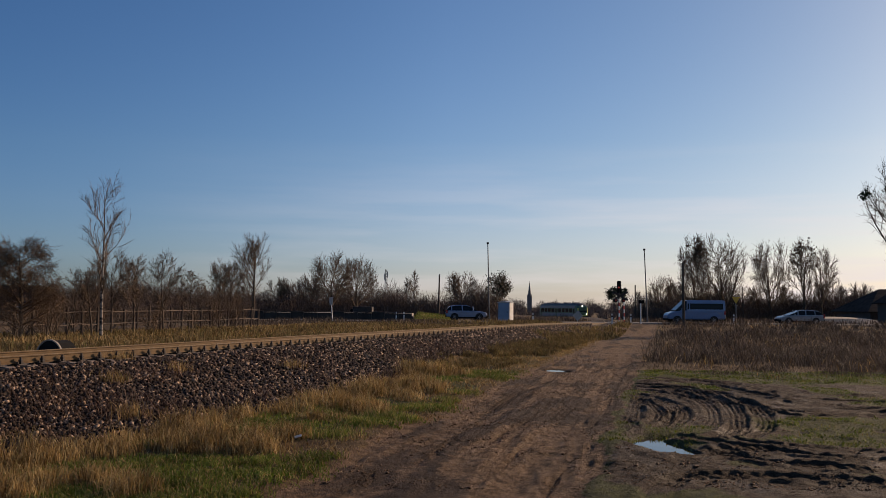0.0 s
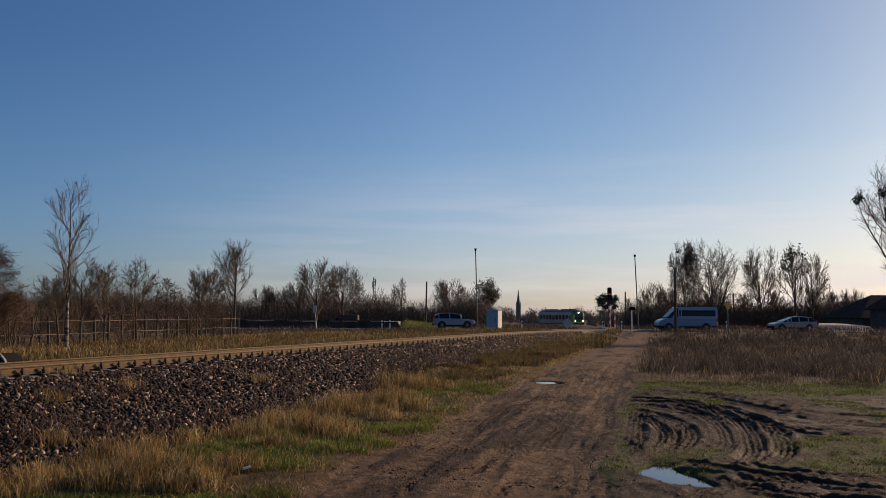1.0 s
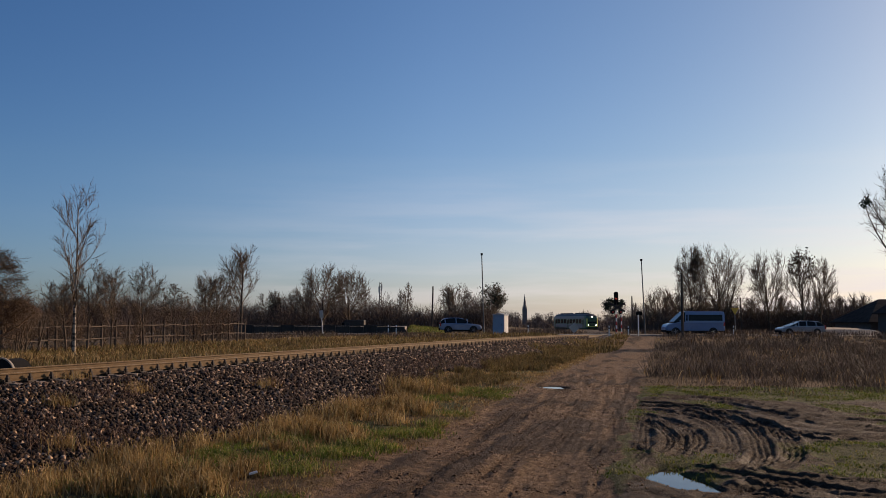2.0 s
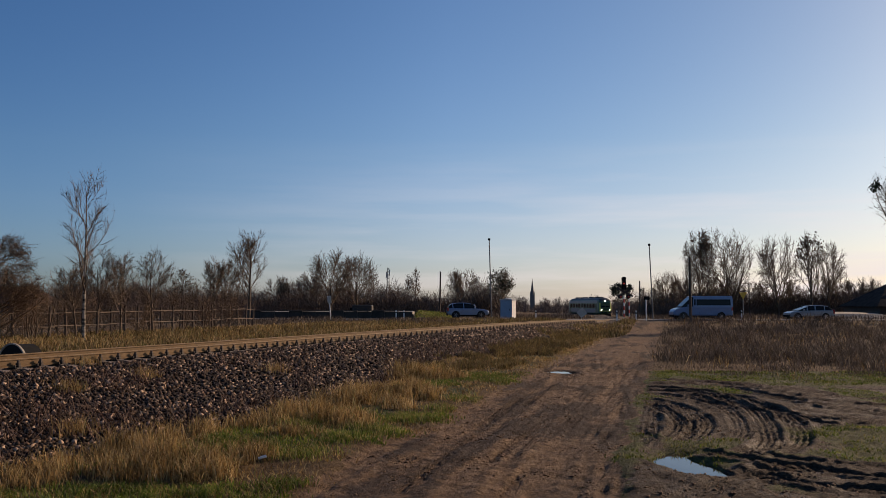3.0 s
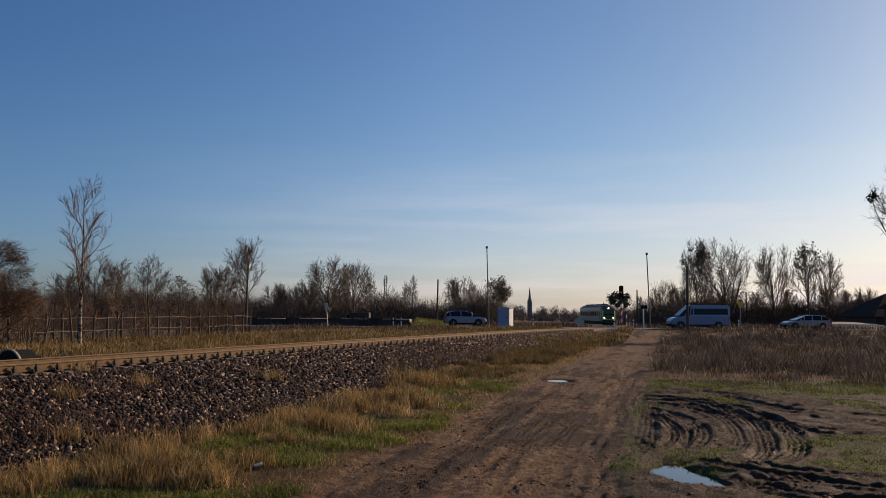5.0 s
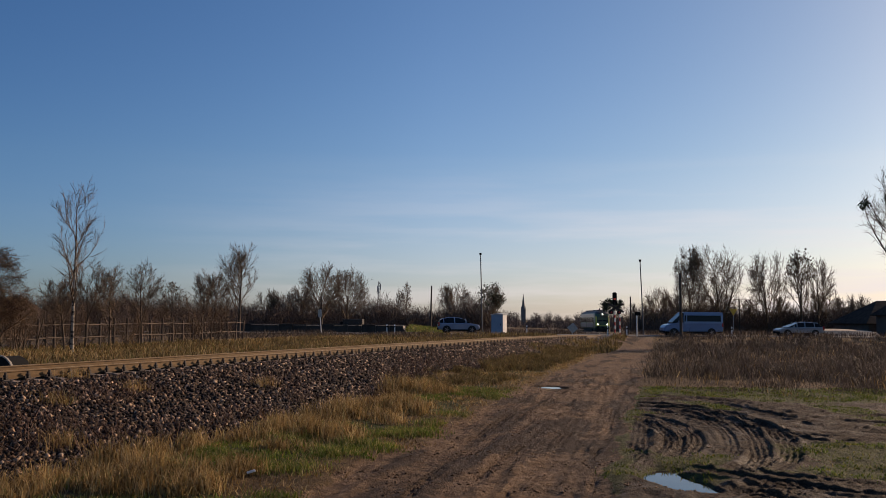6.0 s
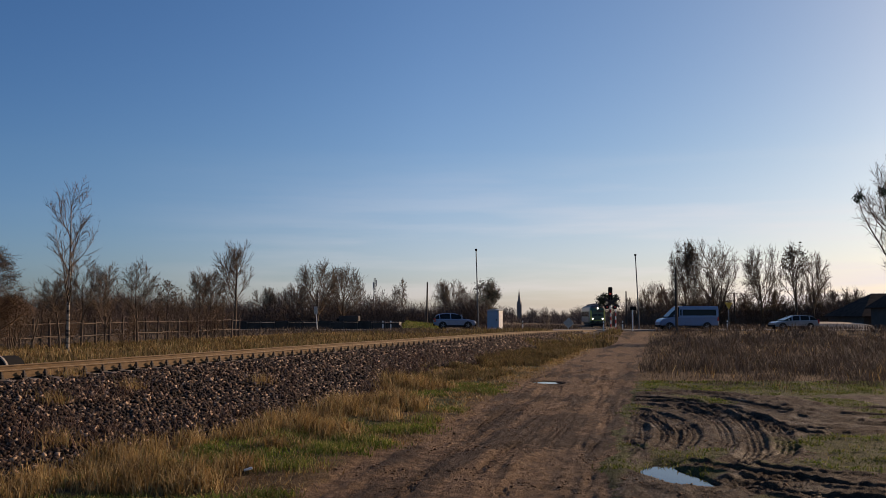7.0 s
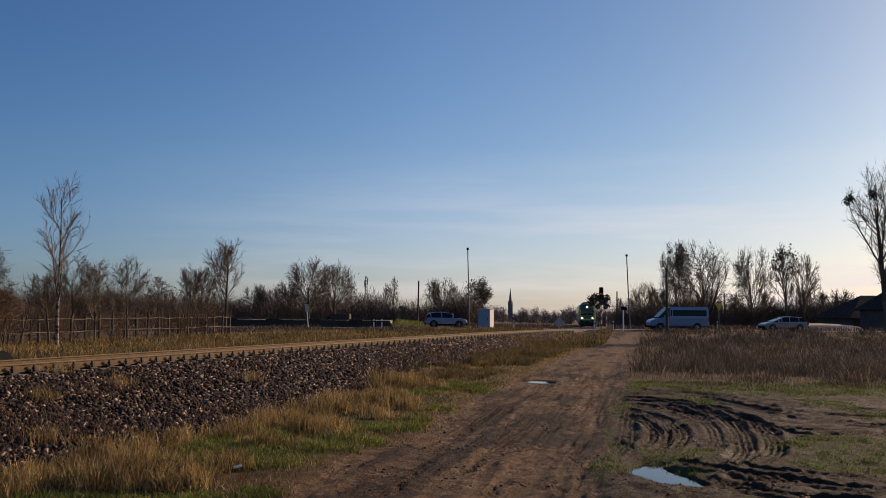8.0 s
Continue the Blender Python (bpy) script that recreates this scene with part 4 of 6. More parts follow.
BASE = dict(wobble=0.06, up=(0.0, 0.05, 0.03, 0.02), tip=0.2, shrink=0.5, **{"from": 0.25, "min": 0.012})
STYLES = {
    "birch": {**BASE, "kids": (24, 8, 6), "angle": 42, "up": (0.0, 0.08, 0.04, 0.0), "ratio": (0.46, 0.40, 0.42), "from": 0.26, "shrink": 0.86},
    "spreading": {**BASE, "kids": (14, 12, 9, 4), "angle": 43, "ratio": (1.15, 0.5, 0.4, 0.4), "from": 0.18, "up": (0.0, 0.05, 0.02, 0.0), "shrink": 0.2},
    "upright": {**BASE, "kids": (18, 11, 8, 4), "angle": 37, "ratio": (0.65, 0.45, 0.4, 0.4), "from": 0.2, "up": (0.0, 0.06, 0.03, 0.02), "shrink": 0.45},
    "weeping": {**BASE, "kids": (34, 16, 11), "angle": 54, "ratio": (0.6, 0.5, 0.45), "from": 0.12, "up": (0.0, 0.05, -0.02, -0.1), "wobble": 0.10},
    "ascending": {**BASE, "kids": (17, 9, 6), "angle": 36, "up": (0.0, 0.12, 0.09, 0.05), "ratio": (0.40, 0.42, 0.42), "from": 0.30, "shrink": 0.62, "wobble": 0.07},
    "ash": {**BASE, "kids": (16, 11, 8, 4), "angle": 38, "ratio": (0.62, 0.46, 0.42, 0.4), "from": 0.26, "up": (0.0, 0.10, 0.06, 0.03), "shrink": 0.45, "wobble": 0.08},
    "gaunt": {**BASE, "kids": (15, 9, 7, 4), "angle": 46, "ratio": (0.52, 0.5, 0.45, 0.45), "from": 0.28, "up": (0.0, 0.07, 0.04, 0.02), "wobble": 0.11},
}


def tree_parts(seed, height, style, levels, girth, minr, kids=None, wide=None):
    """Trunk and crown segments. wide: the crown's half width over the height; what grows past its rounded outline is shed."""
    st = dict(STYLES[style], min=minr)
    if kids:
        st["kids"] = kids
    rng = np.random.RandomState(seed)
    segs = []
    grow(rng, segs, np.zeros(3), np.array([0.0, 0, 1]), height * (0.6 if style == "spreading" else 0.93), girth, 0, levels, st)
    s = np.array(segs)
    trunk, crown, order = s[s[:, 0] == 0][:, 1:], s[s[:, 0] > 0][:, 1:], s[s[:, 0] > 0][:, 0]
    if wide:
        reach = np.percentile(np.hypot(crown[:, 3], crown[:, 4]), 88)
        crown[:, [0, 1, 3, 4]] *= wide * height / reach
        tall = np.percentile(crown[:, 5], 96)
        lift = height / tall
        crown[:, [2, 5]] *= lift
        trunk[:, [2, 5]] *= lift
        low = st["from"] * height * 0.75
        mid, half = (height + low) / 2, (height - low) / 2
        jag = np.where(order >= levels - 1, rng.uniform(0.84, 1.08, len(crown)), np.where(order == levels - 2, 1.15, 1.6))
        q = np.hypot(crown[:, 3], crown[:, 4]) / (wide * height)
        v = (crown[:, 5] - mid) / half
        crown = crown[(q * q + np.abs(v) ** 2.4 < jag * jag)]
        trunk = trunk[trunk[:, 5] < height * 1.02]
    else:
        k = height / s[:, 6].max()
        trunk[:, :6] *= k
        crown[:, :6] *= k
    return trunk, crown


def twig_triangles(p, d, length, width, rng):
    """Fine twigs, one slender triangle each, from p along d."""
    m = len(p)
    side = np.cross(d, rng.normal(size=(m, 3)))
    side /= np.linalg.norm(side, axis=1, keepdims=True) + 1e-9
    side *= (width / 2)[:, None] if np.ndim(width) else width / 2
    v = np.stack([p - side, p + side, p + d * length[:, None]], 1).reshape(-1, 3)
    return v, np.arange(3 * m).reshape(-1, 3)


def fine_twigs(ob, crown, count, height, minr, mat, seed, droop=0.0):
    """The outermost spray of twigs on a bare crown."""
    rng = np.random.RandomState(seed + 900)
    thin = crown[crown[:, 7] < minr * 3.0]
    row = thin[rng.randint(0, len(thin), count)]
    u = rng.uniform(0.1, 1, (count, 1))
    p = row[:, :3] * (1 - u) + row[:, 3:6] * u
    d = row[:, 3:6] - row[:, :3]
    d /= np.linalg.norm(d, axis=1, keepdims=True) + 1e-9
    out = p - np.array((0, 0, height * 0.45))
    out /= np.linalg.norm(out, axis=1, keepdims=True) + 1e-9
    d = d + rng.normal(0, 0.42, (count, 3)) + 0.45 * out
    d[:, 2] -= droop
    d /= np.linalg.norm(d, axis=1, keepdims=True)
    v, f = twig_triangles(p, d, height * rng.uniform(0.025, 0.07, count), minr * 1.15, rng)
    spray = new("twig_spray", quick_mesh("twig_spray", v, f, mat))
    spray.parent = ob
    spray["kind"] = "stuff"


def tree(x, y, height, style, seed, label, category="tree", levels=4, girth=None, minr=0.012, wide=0.2, bark=None, twig=None, leaves=0, leaf_mat=None, z=None, group="", turn=None, fuzz=0, droop=0.0):
    girth = girth or height * 0.016
    trunk, crown = tree_parts(seed, height, style, levels, girth, minr, None, wide)
    zb = (height_at(x, y) if z is None else z) - 0.08
    ob = thing("tree", pose(x, y, zb, 0, 0, (seed * 47) % 360 if turn is None else turn), label, category, group)
    v, f = prisms(trunk, 8)
    t = new("trunk", quick_mesh("trunk", v, f, bark or M_BARK))
    t.parent = ob
    v, f = prisms(crown, 3)
    c = new("crown", quick_mesh("crown", v, f, twig or M_TWIG))
    c.parent = ob
    if fuzz:
        fine_twigs(ob, crown, fuzz, height, minr, twig or M_TWIG, seed, droop)
    if leaves:
        rng = np.random.RandomState(seed + 500)
        tips = crown[-len(crown) // 2:, 3:6]
        leaf_cloud(ob, tips, leaves, rng, (0.05 + 0.012 * height), leaf_mat or M_DARKLEAF)
    return ob


def leaf_cloud(ob, tips, count, rng, size, mat, name="foliage"):
    p = tips[rng.randint(0, len(tips), count)] + rng.normal(0, size * 1.6, (count, 3))
    a, b = rng.normal(size=(count, 3)), rng.normal(size=(count, 3))
    a /= np.linalg.norm(a, axis=1, keepdims=True)
    b /= np.linalg.norm(b, axis=1, keepdims=True)
    s = (size * rng.uniform(0.5, 1.2, count))[:, None]
    v = np.stack([p - a * s, p + b * s * 0.6, p + a * s, p - b * s * 0.6], 1).reshape(-1, 3)
    f = np.arange(count * 4).reshape(-1, 4)
    lf = new(name, quick_mesh(name, v, f, mat))
    lf.parent = ob
    return lf


def shrub(x, y, height, seed, label, stems=7, spread=0.5, minr=0.012, twig=None, group="", levels=3, category="shrub"):
    """Several thin stems from one stool."""
    rng = np.random.RandomState(seed)
    st = dict(STYLES["upright"], kids=(7, 4, 3), min=minr)
    st["from"] = 0.15
    segs = []
    for k in range(stems):
        d = np.array([*rng.normal(0, spread * 0.45, 2), 1.0])
        d /= np.linalg.norm(d)
        p = np.array([*rng.normal(0, 0.08 * height, 2), 0.0])
        grow(rng, segs, p, d, height * rng.uniform(0.6, 1.0), 0.012 * height * rng.uniform(0.6, 1.1), 0, levels, st)
    s = np.array(segs)
    s[:, 1:7] *= height / s[:, 6].max()
    ob = thing("shrub", pose(x, y, height_at(x, y) - 0.05, 0, 0, (seed * 31) % 360), label, category, group)
    stem_rows = s[s[:, 0] == 0][:, 1:]
    for k in range(stems):
        v, f = prisms(stem_rows[k * 7:k * 7 + 7], 5)
        new("stem", quick_mesh("stem", v, f, M_BARK)).parent = ob
    v, f = prisms(s[s[:, 0] > 0][:, 1:], 3)
    c = new("crown", quick_mesh("crown", v, f, twig or M_TWIG))
    c.parent = ob
    c["kind"] = "stuff"
    return ob


def build_trees():
    # beyond the track, on the near side of the road
    tree(-16.54, 39.00, 7.9, "ascending", 4, "young bare birch with a pale slender trunk", girth=0.085, minr=0.010, bark=M_BIRCH, levels=4, wide=0.165, fuzz=675)
    tree(-19.39, 37.00, 4.7, "weeping", 7, "dense brown round-crowned bare tree by the fence", girth=0.12, minr=0.011, twig=M_TWIGRED, wide=0.42, fuzz=7200, droop=0.2)
    tree(-17.54, 46.00, 4.6, "ash", 9, "thin bare young tree among the shrubs", girth=0.06, minr=0.011, wide=0.24, fuzz=990)
    tree(-17.19, 50.00, 5.0, "ash", 10, "bare young tree with fine upright twigs", girth=0.075, minr=0.011, wide=0.26, fuzz=1170)
    tree(-19.56, 48.00, 5.0, "ash", 12, "thin bare young tree behind the birch", girth=0.06, minr=0.011, wide=0.26, fuzz=1170)
    tree(-20.90, 47.00, 3.9, "ash", 17, "low bare young tree by the fence", girth=0.05, minr=0.011, wide=0.30, fuzz=810)
    tree(-18.60, 43.00, 3.8, "gaunt", 18, "crooked bare young tree by the fence", girth=0.06, minr=0.011, wide=0.30, fuzz=810)
    tree(-17.48, 56.00, 4.0, "gaunt", 13, "low bare tree with dark clumps in its twigs", girth=0.07, minr=0.014, leaves=60, wide=0.32, fuzz=1170)
    tree(-17.90, 66.00, 5.4, "ash", 14, "bare ash-like tree with upright limbs", girth=0.09, minr=0.015, wide=0.24, fuzz=1170)
    tree(-17.32, 67.00, 5.2, "ash", 15, "bare tree with upright limbs by the road", girth=0.08, minr=0.015, wide=0.24, fuzz=1170)
    tree(-17.61, 76.00, 8.4, "ash", 16, "bare round-crowned roadside tree", girth=0.15, minr=0.017, wide=0.25, fuzz=2025)
    rng = random.Random(5)
    for k in range(42):
        u = rng.uniform(-0.53, -0.235)
        dist = 35 + (u + 0.52) / 0.264 * 24 + rng.uniform(-1, 10)
        shrub(u * dist, dist, rng.uniform(1.3, 3.4), 100 + k, "bare brown thicket shrub along the fence", stems=rng.randint(3, 6), spread=0.8, minr=0.010, twig=rng.choice((M_TWIG, M_TWIGRED)), group="thicket beyond the track")
    # about and beyond the road
    tree(-16.08, 118.00, 9.6, "spreading", 21, "broad bare tree with a wide round crown", girth=0.24, minr=0.026, wide=0.36, fuzz=2250)
    tree(-13.06, 124.00, 9.4, "spreading", 22, "broad bare tree with a dense round crown", girth=0.24, minr=0.026, wide=0.34, fuzz=2250)
    tree(-22.49, 140.00, 7.6, "spreading", 23, "bare tree in the wood edge", girth=0.2, minr=0.03, wide=0.30, fuzz=1575)
    tree(-27.60, 138.00, 7.0, "spreading", 43, "low bare tree in the wood edge", girth=0.2, minr=0.03, wide=0.34, fuzz=1575)
    tree(-5.73, 150.00, 8.4, "birch", 24, "slim bare birch before the wood", girth=0.10, minr=0.028, bark=M_BIRCH, wide=0.13, fuzz=540, droop=0.4)
    tree(-6.91, 152.00, 7.4, "birch", 25, "slim bare birch before the wood", girth=0.09, minr=0.028, bark=M_BIRCH, wide=0.13, fuzz=540, droop=0.4)
    tree(2.60, 140.00, 8.2, "spreading", 44, "round bare tree at the edge of the wood", girth=0.2, minr=0.03, wide=0.36, fuzz=2025)
    tree(5.90, 96.00, 5.8, "spreading", 26, "small tree with a pale trunk and dark leaf clumps", girth=0.09, minr=0.02, bark=M_BIRCH, leaves=1300, leaf_mat=M_EVERGREEN, wide=0.31, fuzz=675)
    tree(21.36, 104.00, 4.3, "gaunt", 27, "dark bushy pine behind the signal", girth=0.1, minr=0.02, leaves=2600, leaf_mat=M_EVERGREEN, wide=0.42)
    tree(38.51, 170.00, 7.0, "birch", 28, "slim bare birch far beyond the crossing", girth=0.09, minr=0.03, wide=0.16, fuzz=675)
    tree(35.77, 140.00, 9.2, "spreading", 29, "bare tree with fine spreading twigs", girth=0.16, minr=0.026, wide=0.30, fuzz=1575)
    tree(38.35, 130.00, 14.2, "weeping", 30, "tall bare birch with drooping fine twigs", girth=0.17, minr=0.026, leaves=60, wide=0.20, fuzz=1755, droop=0.9)
    tree(41.90, 128.00, 14.8, "spreading", 31, "tall bare tree with a broad fan of limbs", girth=0.32, minr=0.026, wide=0.30, fuzz=1755)
    tree(50.76, 132.00, 14.2, "spreading", 32, "tall bare tree with dense fine twigs", girth=0.24, minr=0.028, wide=0.22, fuzz=2160, droop=0.7)
    tree(54.87, 130.00, 13.8, "ash", 33, "tall tree with withered leaves in its crown", girth=0.19, minr=0.028, leaves=420, wide=0.18, fuzz=945)
    tree(58.14, 131.00, 12.6, "ash", 34, "tall thin bare tree in the row", girth=0.15, minr=0.028, wide=0.20, fuzz=1215)
    tree(66.00, 140.00, 7.5, "upright", 35, "lower bare tree by the house", girth=0.12, minr=0.03, wide=0.26, fuzz=1125)
    tree(49.79, 136.00, 7.0, "upright", 36, "lower bare tree in the row", girth=0.12, minr=0.03, wide=0.26, fuzz=1125)
    tree(55.52, 138.00, 7.4, "upright", 39, "lower bare tree in the row", girth=0.12, minr=0.03, wide=0.24, fuzz=1125)
    tree(39.99, 146.00, 8.2, "upright", 40, "lower bare tree behind the van", girth=0.12, minr=0.03, wide=0.24, fuzz=1125)
    tree(46.60, 142.00, 8.6, "upright", 41, "lower bare tree in the row", girth=0.12, minr=0.03, wide=0.24, fuzz=1125)
    tree(61.50, 138.00, 8.4, "upright", 45, "lower bare tree in the row", girth=0.12, minr=0.03, wide=0.24, fuzz=1125)
    tree(69.56, 142.00, 8.2, "spreading", 42, "lower bare tree by the house", girth=0.12, minr=0.03, wide=0.30, fuzz=1125)
    big = tree(44.54, 82.00, 16.4, "ash", 37, "tall old bare tree with round nests of twigs", girth=0.36, minr=0.018, turn=0, wide=0.22, fuzz=1575)
    tree(50.06, 86.00, 16.0, "gaunt", 38, "tall old bare tree beside the house", girth=0.34, minr=0.018, wide=0.24, fuzz=1575)
    # clumps of mistletoe on limbs of the old tree
    rng = np.random.RandomState(8)
    for dx, dz in ((-3.3, 13.0), (-0.9, 13.5), (1.6, 11.4)):
        ball = leaf_cloud(big, rng.normal(0, 0.17, (60, 3)) + np.array((dx, 0.2, dz)), 300, rng, 0.12, M_EVERGREEN, "mistletoe")
        ball["kind"] = "stuff"


def brushwood():
    """Dense undergrowth along the wood edges: domed bushes of thin bare twigs past counting."""
    rng = np.random.RandomState(31)

    def strip(x0, x1, y0, y1, low, high, bushes, per, width, mat, label, z=-1.3):
        cx, cy = rng.uniform(x0, x1, bushes), rng.uniform(y0, y1, bushes)
        tall = low + (high - low) * np.clip(0.45 + 0.4 * value_noise(cx, cy, 9.0, 81) + rng.normal(0, 0.22, bushes), 0, 1)
        wide = tall * rng.uniform(0.26, 0.5, bushes)
        n = bushes * per
        b = np.repeat(np.arange(bushes), per)
        d = rng.normal(size=(n, 3))
        d[:, 2] = np.abs(d[:, 2])
        d /= np.linalg.norm(d, axis=1, keepdims=True)
        r = rng.uniform(0.05, 1, n) ** 0.55
        stool = rng.uniform(0.1, 0.3, n)
        p = np.stack([cx[b] + d[:, 0] * r * wide[b], cy[b] + d[:, 1] * r * wide[b], z + tall[b] * (stool + (0.94 - stool) * d[:, 2] * r)], -1)
        aim = d * np.array((0.5, 0.5, 0.4)) + rng.normal(0, 0.4, (n, 3)) + np.array((0, 0, 0.45))
        aim /= np.linalg.norm(aim, axis=1, keepdims=True)
        v, f = twig_triangles(p, aim, tall[b] * rng.uniform(0.07, 0.2, n), width * rng.uniform(0.6, 1.4, n), rng)
        # stems from the ground into each dome
        k = bushes * 12
        c = np.repeat(np.arange(bushes), 12)
        q = np.stack([cx[c] + rng.normal(0, 0.25, k) * wide[c], cy[c] + rng.normal(0, 0.25, k) * wide[c], np.full(k, z - 0.1)], -1)
        up = np.stack([rng.normal(0, 0.22, k), rng.normal(0, 0.22, k), np.ones(k)], -1)
        v2, f2 = twig_triangles(q, up, tall[c] * rng.uniform(0.6, 0.95, k), width * 2.2, rng)
        ob = new("brushwood", quick_mesh("brushwood", np.concatenate([v, v2]), np.concatenate([f, f2 + len(v)]), mat))
        tagged(ob, label, "undergrowth", kind="stuff")
    strip(-64, 9, 131, 152, 4.2, 8.0, 330, 480, 0.055, M_BRUSH, "brown thicket of bare saplings beyond the road")
    strip(-130, -26, 104, 150, 2.4, 5.6, 330, 330, 0.05, M_BRUSH, "brown thicket of bare saplings beyond the fence")
    strip(33, 125, 131, 150, 4.8, 7.0, 500, 480, 0.055, M_BRUSH, "dark thicket of bare saplings behind the road")
    strip(4, 17, 101, 128, 0.8, 2.0, 80, 300, 0.035, M_BRUSH, "low brown scrub beyond the crossing", -0.6)
    strip(-230, 280, 255, 300, 3.0, 6.4, 620, 200, 0.12, M_FAR, "dense grey-brown wood edge in the distance")
    strip(-700, 900, 560, 640, 6.0, 11.0, 620, 130, 0.30, M_FAR, "low hazy belt of woods on the horizon")


def far_wood():
    """The belt of bare woods along the horizon, uncountable stems and twigs."""
    kinds = []
    for k in range(6):
        trunk, crown = tree_parts(700 + k, 1.0, ("spreading", "upright", "weeping")[k % 3], 3, 0.016, 0.0042, (7, 6, 3))
        kinds.append(np.concatenate([trunk, crown]))
    rng = np.random.RandomState(77)

    def belt(name, x0, x1, y0, y1, hmin, hmax, count, label, mat):
        rows = []
        for _ in range(count):
            s = kinds[rng.randint(6)].copy()
            h = rng.uniform(hmin, hmax)
            x, y = rng.uniform(x0, x1), rng.uniform(y0, y1)
            a = rng.uniform(0, 6.28)
            c, n = math.cos(a), math.sin(a)
            for i in (0, 3):
                u, v = s[:, i].copy(), s[:, i + 1].copy()
                s[:, i], s[:, i + 1] = (u * c - v * n) * h * 1.25 + x, (u * n + v * c) * h * 1.25 + y
                s[:, i + 2] = s[:, i + 2] * h - 1.4
            s[:, 6:] *= h
            rows.append(s)
        v, f = prisms(np.concatenate(rows), 3)
        tagged(new(name, quick_mesh(name, v, f, mat)), label, "woods", kind="stuff")
    belt("distant_woods", -230, 20, 262, 310, 4.0, 7.0, 90, "belt of bare brown woods along the horizon", M_FAR)
    belt("distant_woods", 56, 260, 210, 280, 5.0, 8.0, 80, "belt of bare brown woods along the horizon", M_FAR)
    belt("distant_woods", -60, 9, 134, 165, 4.0, 7.6, 60, "bare brown thicket beyond the road", M_TWIGRED)
    belt("distant_woods", 38, 110, 132, 165, 4.0, 7.0, 70, "dark bare thicket behind the waiting vehicles", M_TWIGRED)
    belt("distant_woods", -500, 700, 420, 560, 5.0, 9.0, 110, "low grey line of far woods", M_FAR)
    belt("distant_woods", -110, -42, 100, 150, 4.0, 7.5, 60, "bare thicket beyond the road", M_TWIGRED)


build_trees()
far_wood()
brushwood()


# ---- poles, signs and crossing gear ----


def pole(x, y, height, r, lean, label, material, name="mast", cap=True, z=None):
    zb = height_at(x, y) if z is None else z
    ob = thing(name, pose(x, y, zb - 0.1, 0, lean, 0), label, "pole")
    part("shaft", rod(bmesh.new(), (0, 0, 0), (0, 0, height + 0.1), r, r * 0.7, 12), material, ob, smooth=False)
    if cap:
        bm = bmesh.new()
        rod(bm, (0, 0, height + 0.08), (0, 0, height + 0.3), r * 1.5, r * 1.7, 12)
        part("lamp_head", bm, M_BLACK, ob, "small dark cap at the top")
    part("foot", rod(bmesh.new(), (0, 0, 0), (0, 0, 0.35), r * 1.7, r * 1.4, 12), material, ob)
    return ob


def guide_post(x, y):
    ob = thing("guide_post", pose(x, y, height_at(x, y) - 0.02), "white roadside guide post with a dark band", "post", "guide posts along the road")
    part("post", loft(bmesh.new(), [[(0.06 * c, 0.05 * s, h) for c, s in ((1, -0.6), (0.4, 1), (-0.4, 1), (-1, -0.6))] for h in (0.0, 0.88, 1.0)]), M_WHITE, ob)
    part("band", boxed(-0.064, 0.064, -0.034, 0.054, 0.70, 0.82), M_BLACK, ob, "black reflector band")


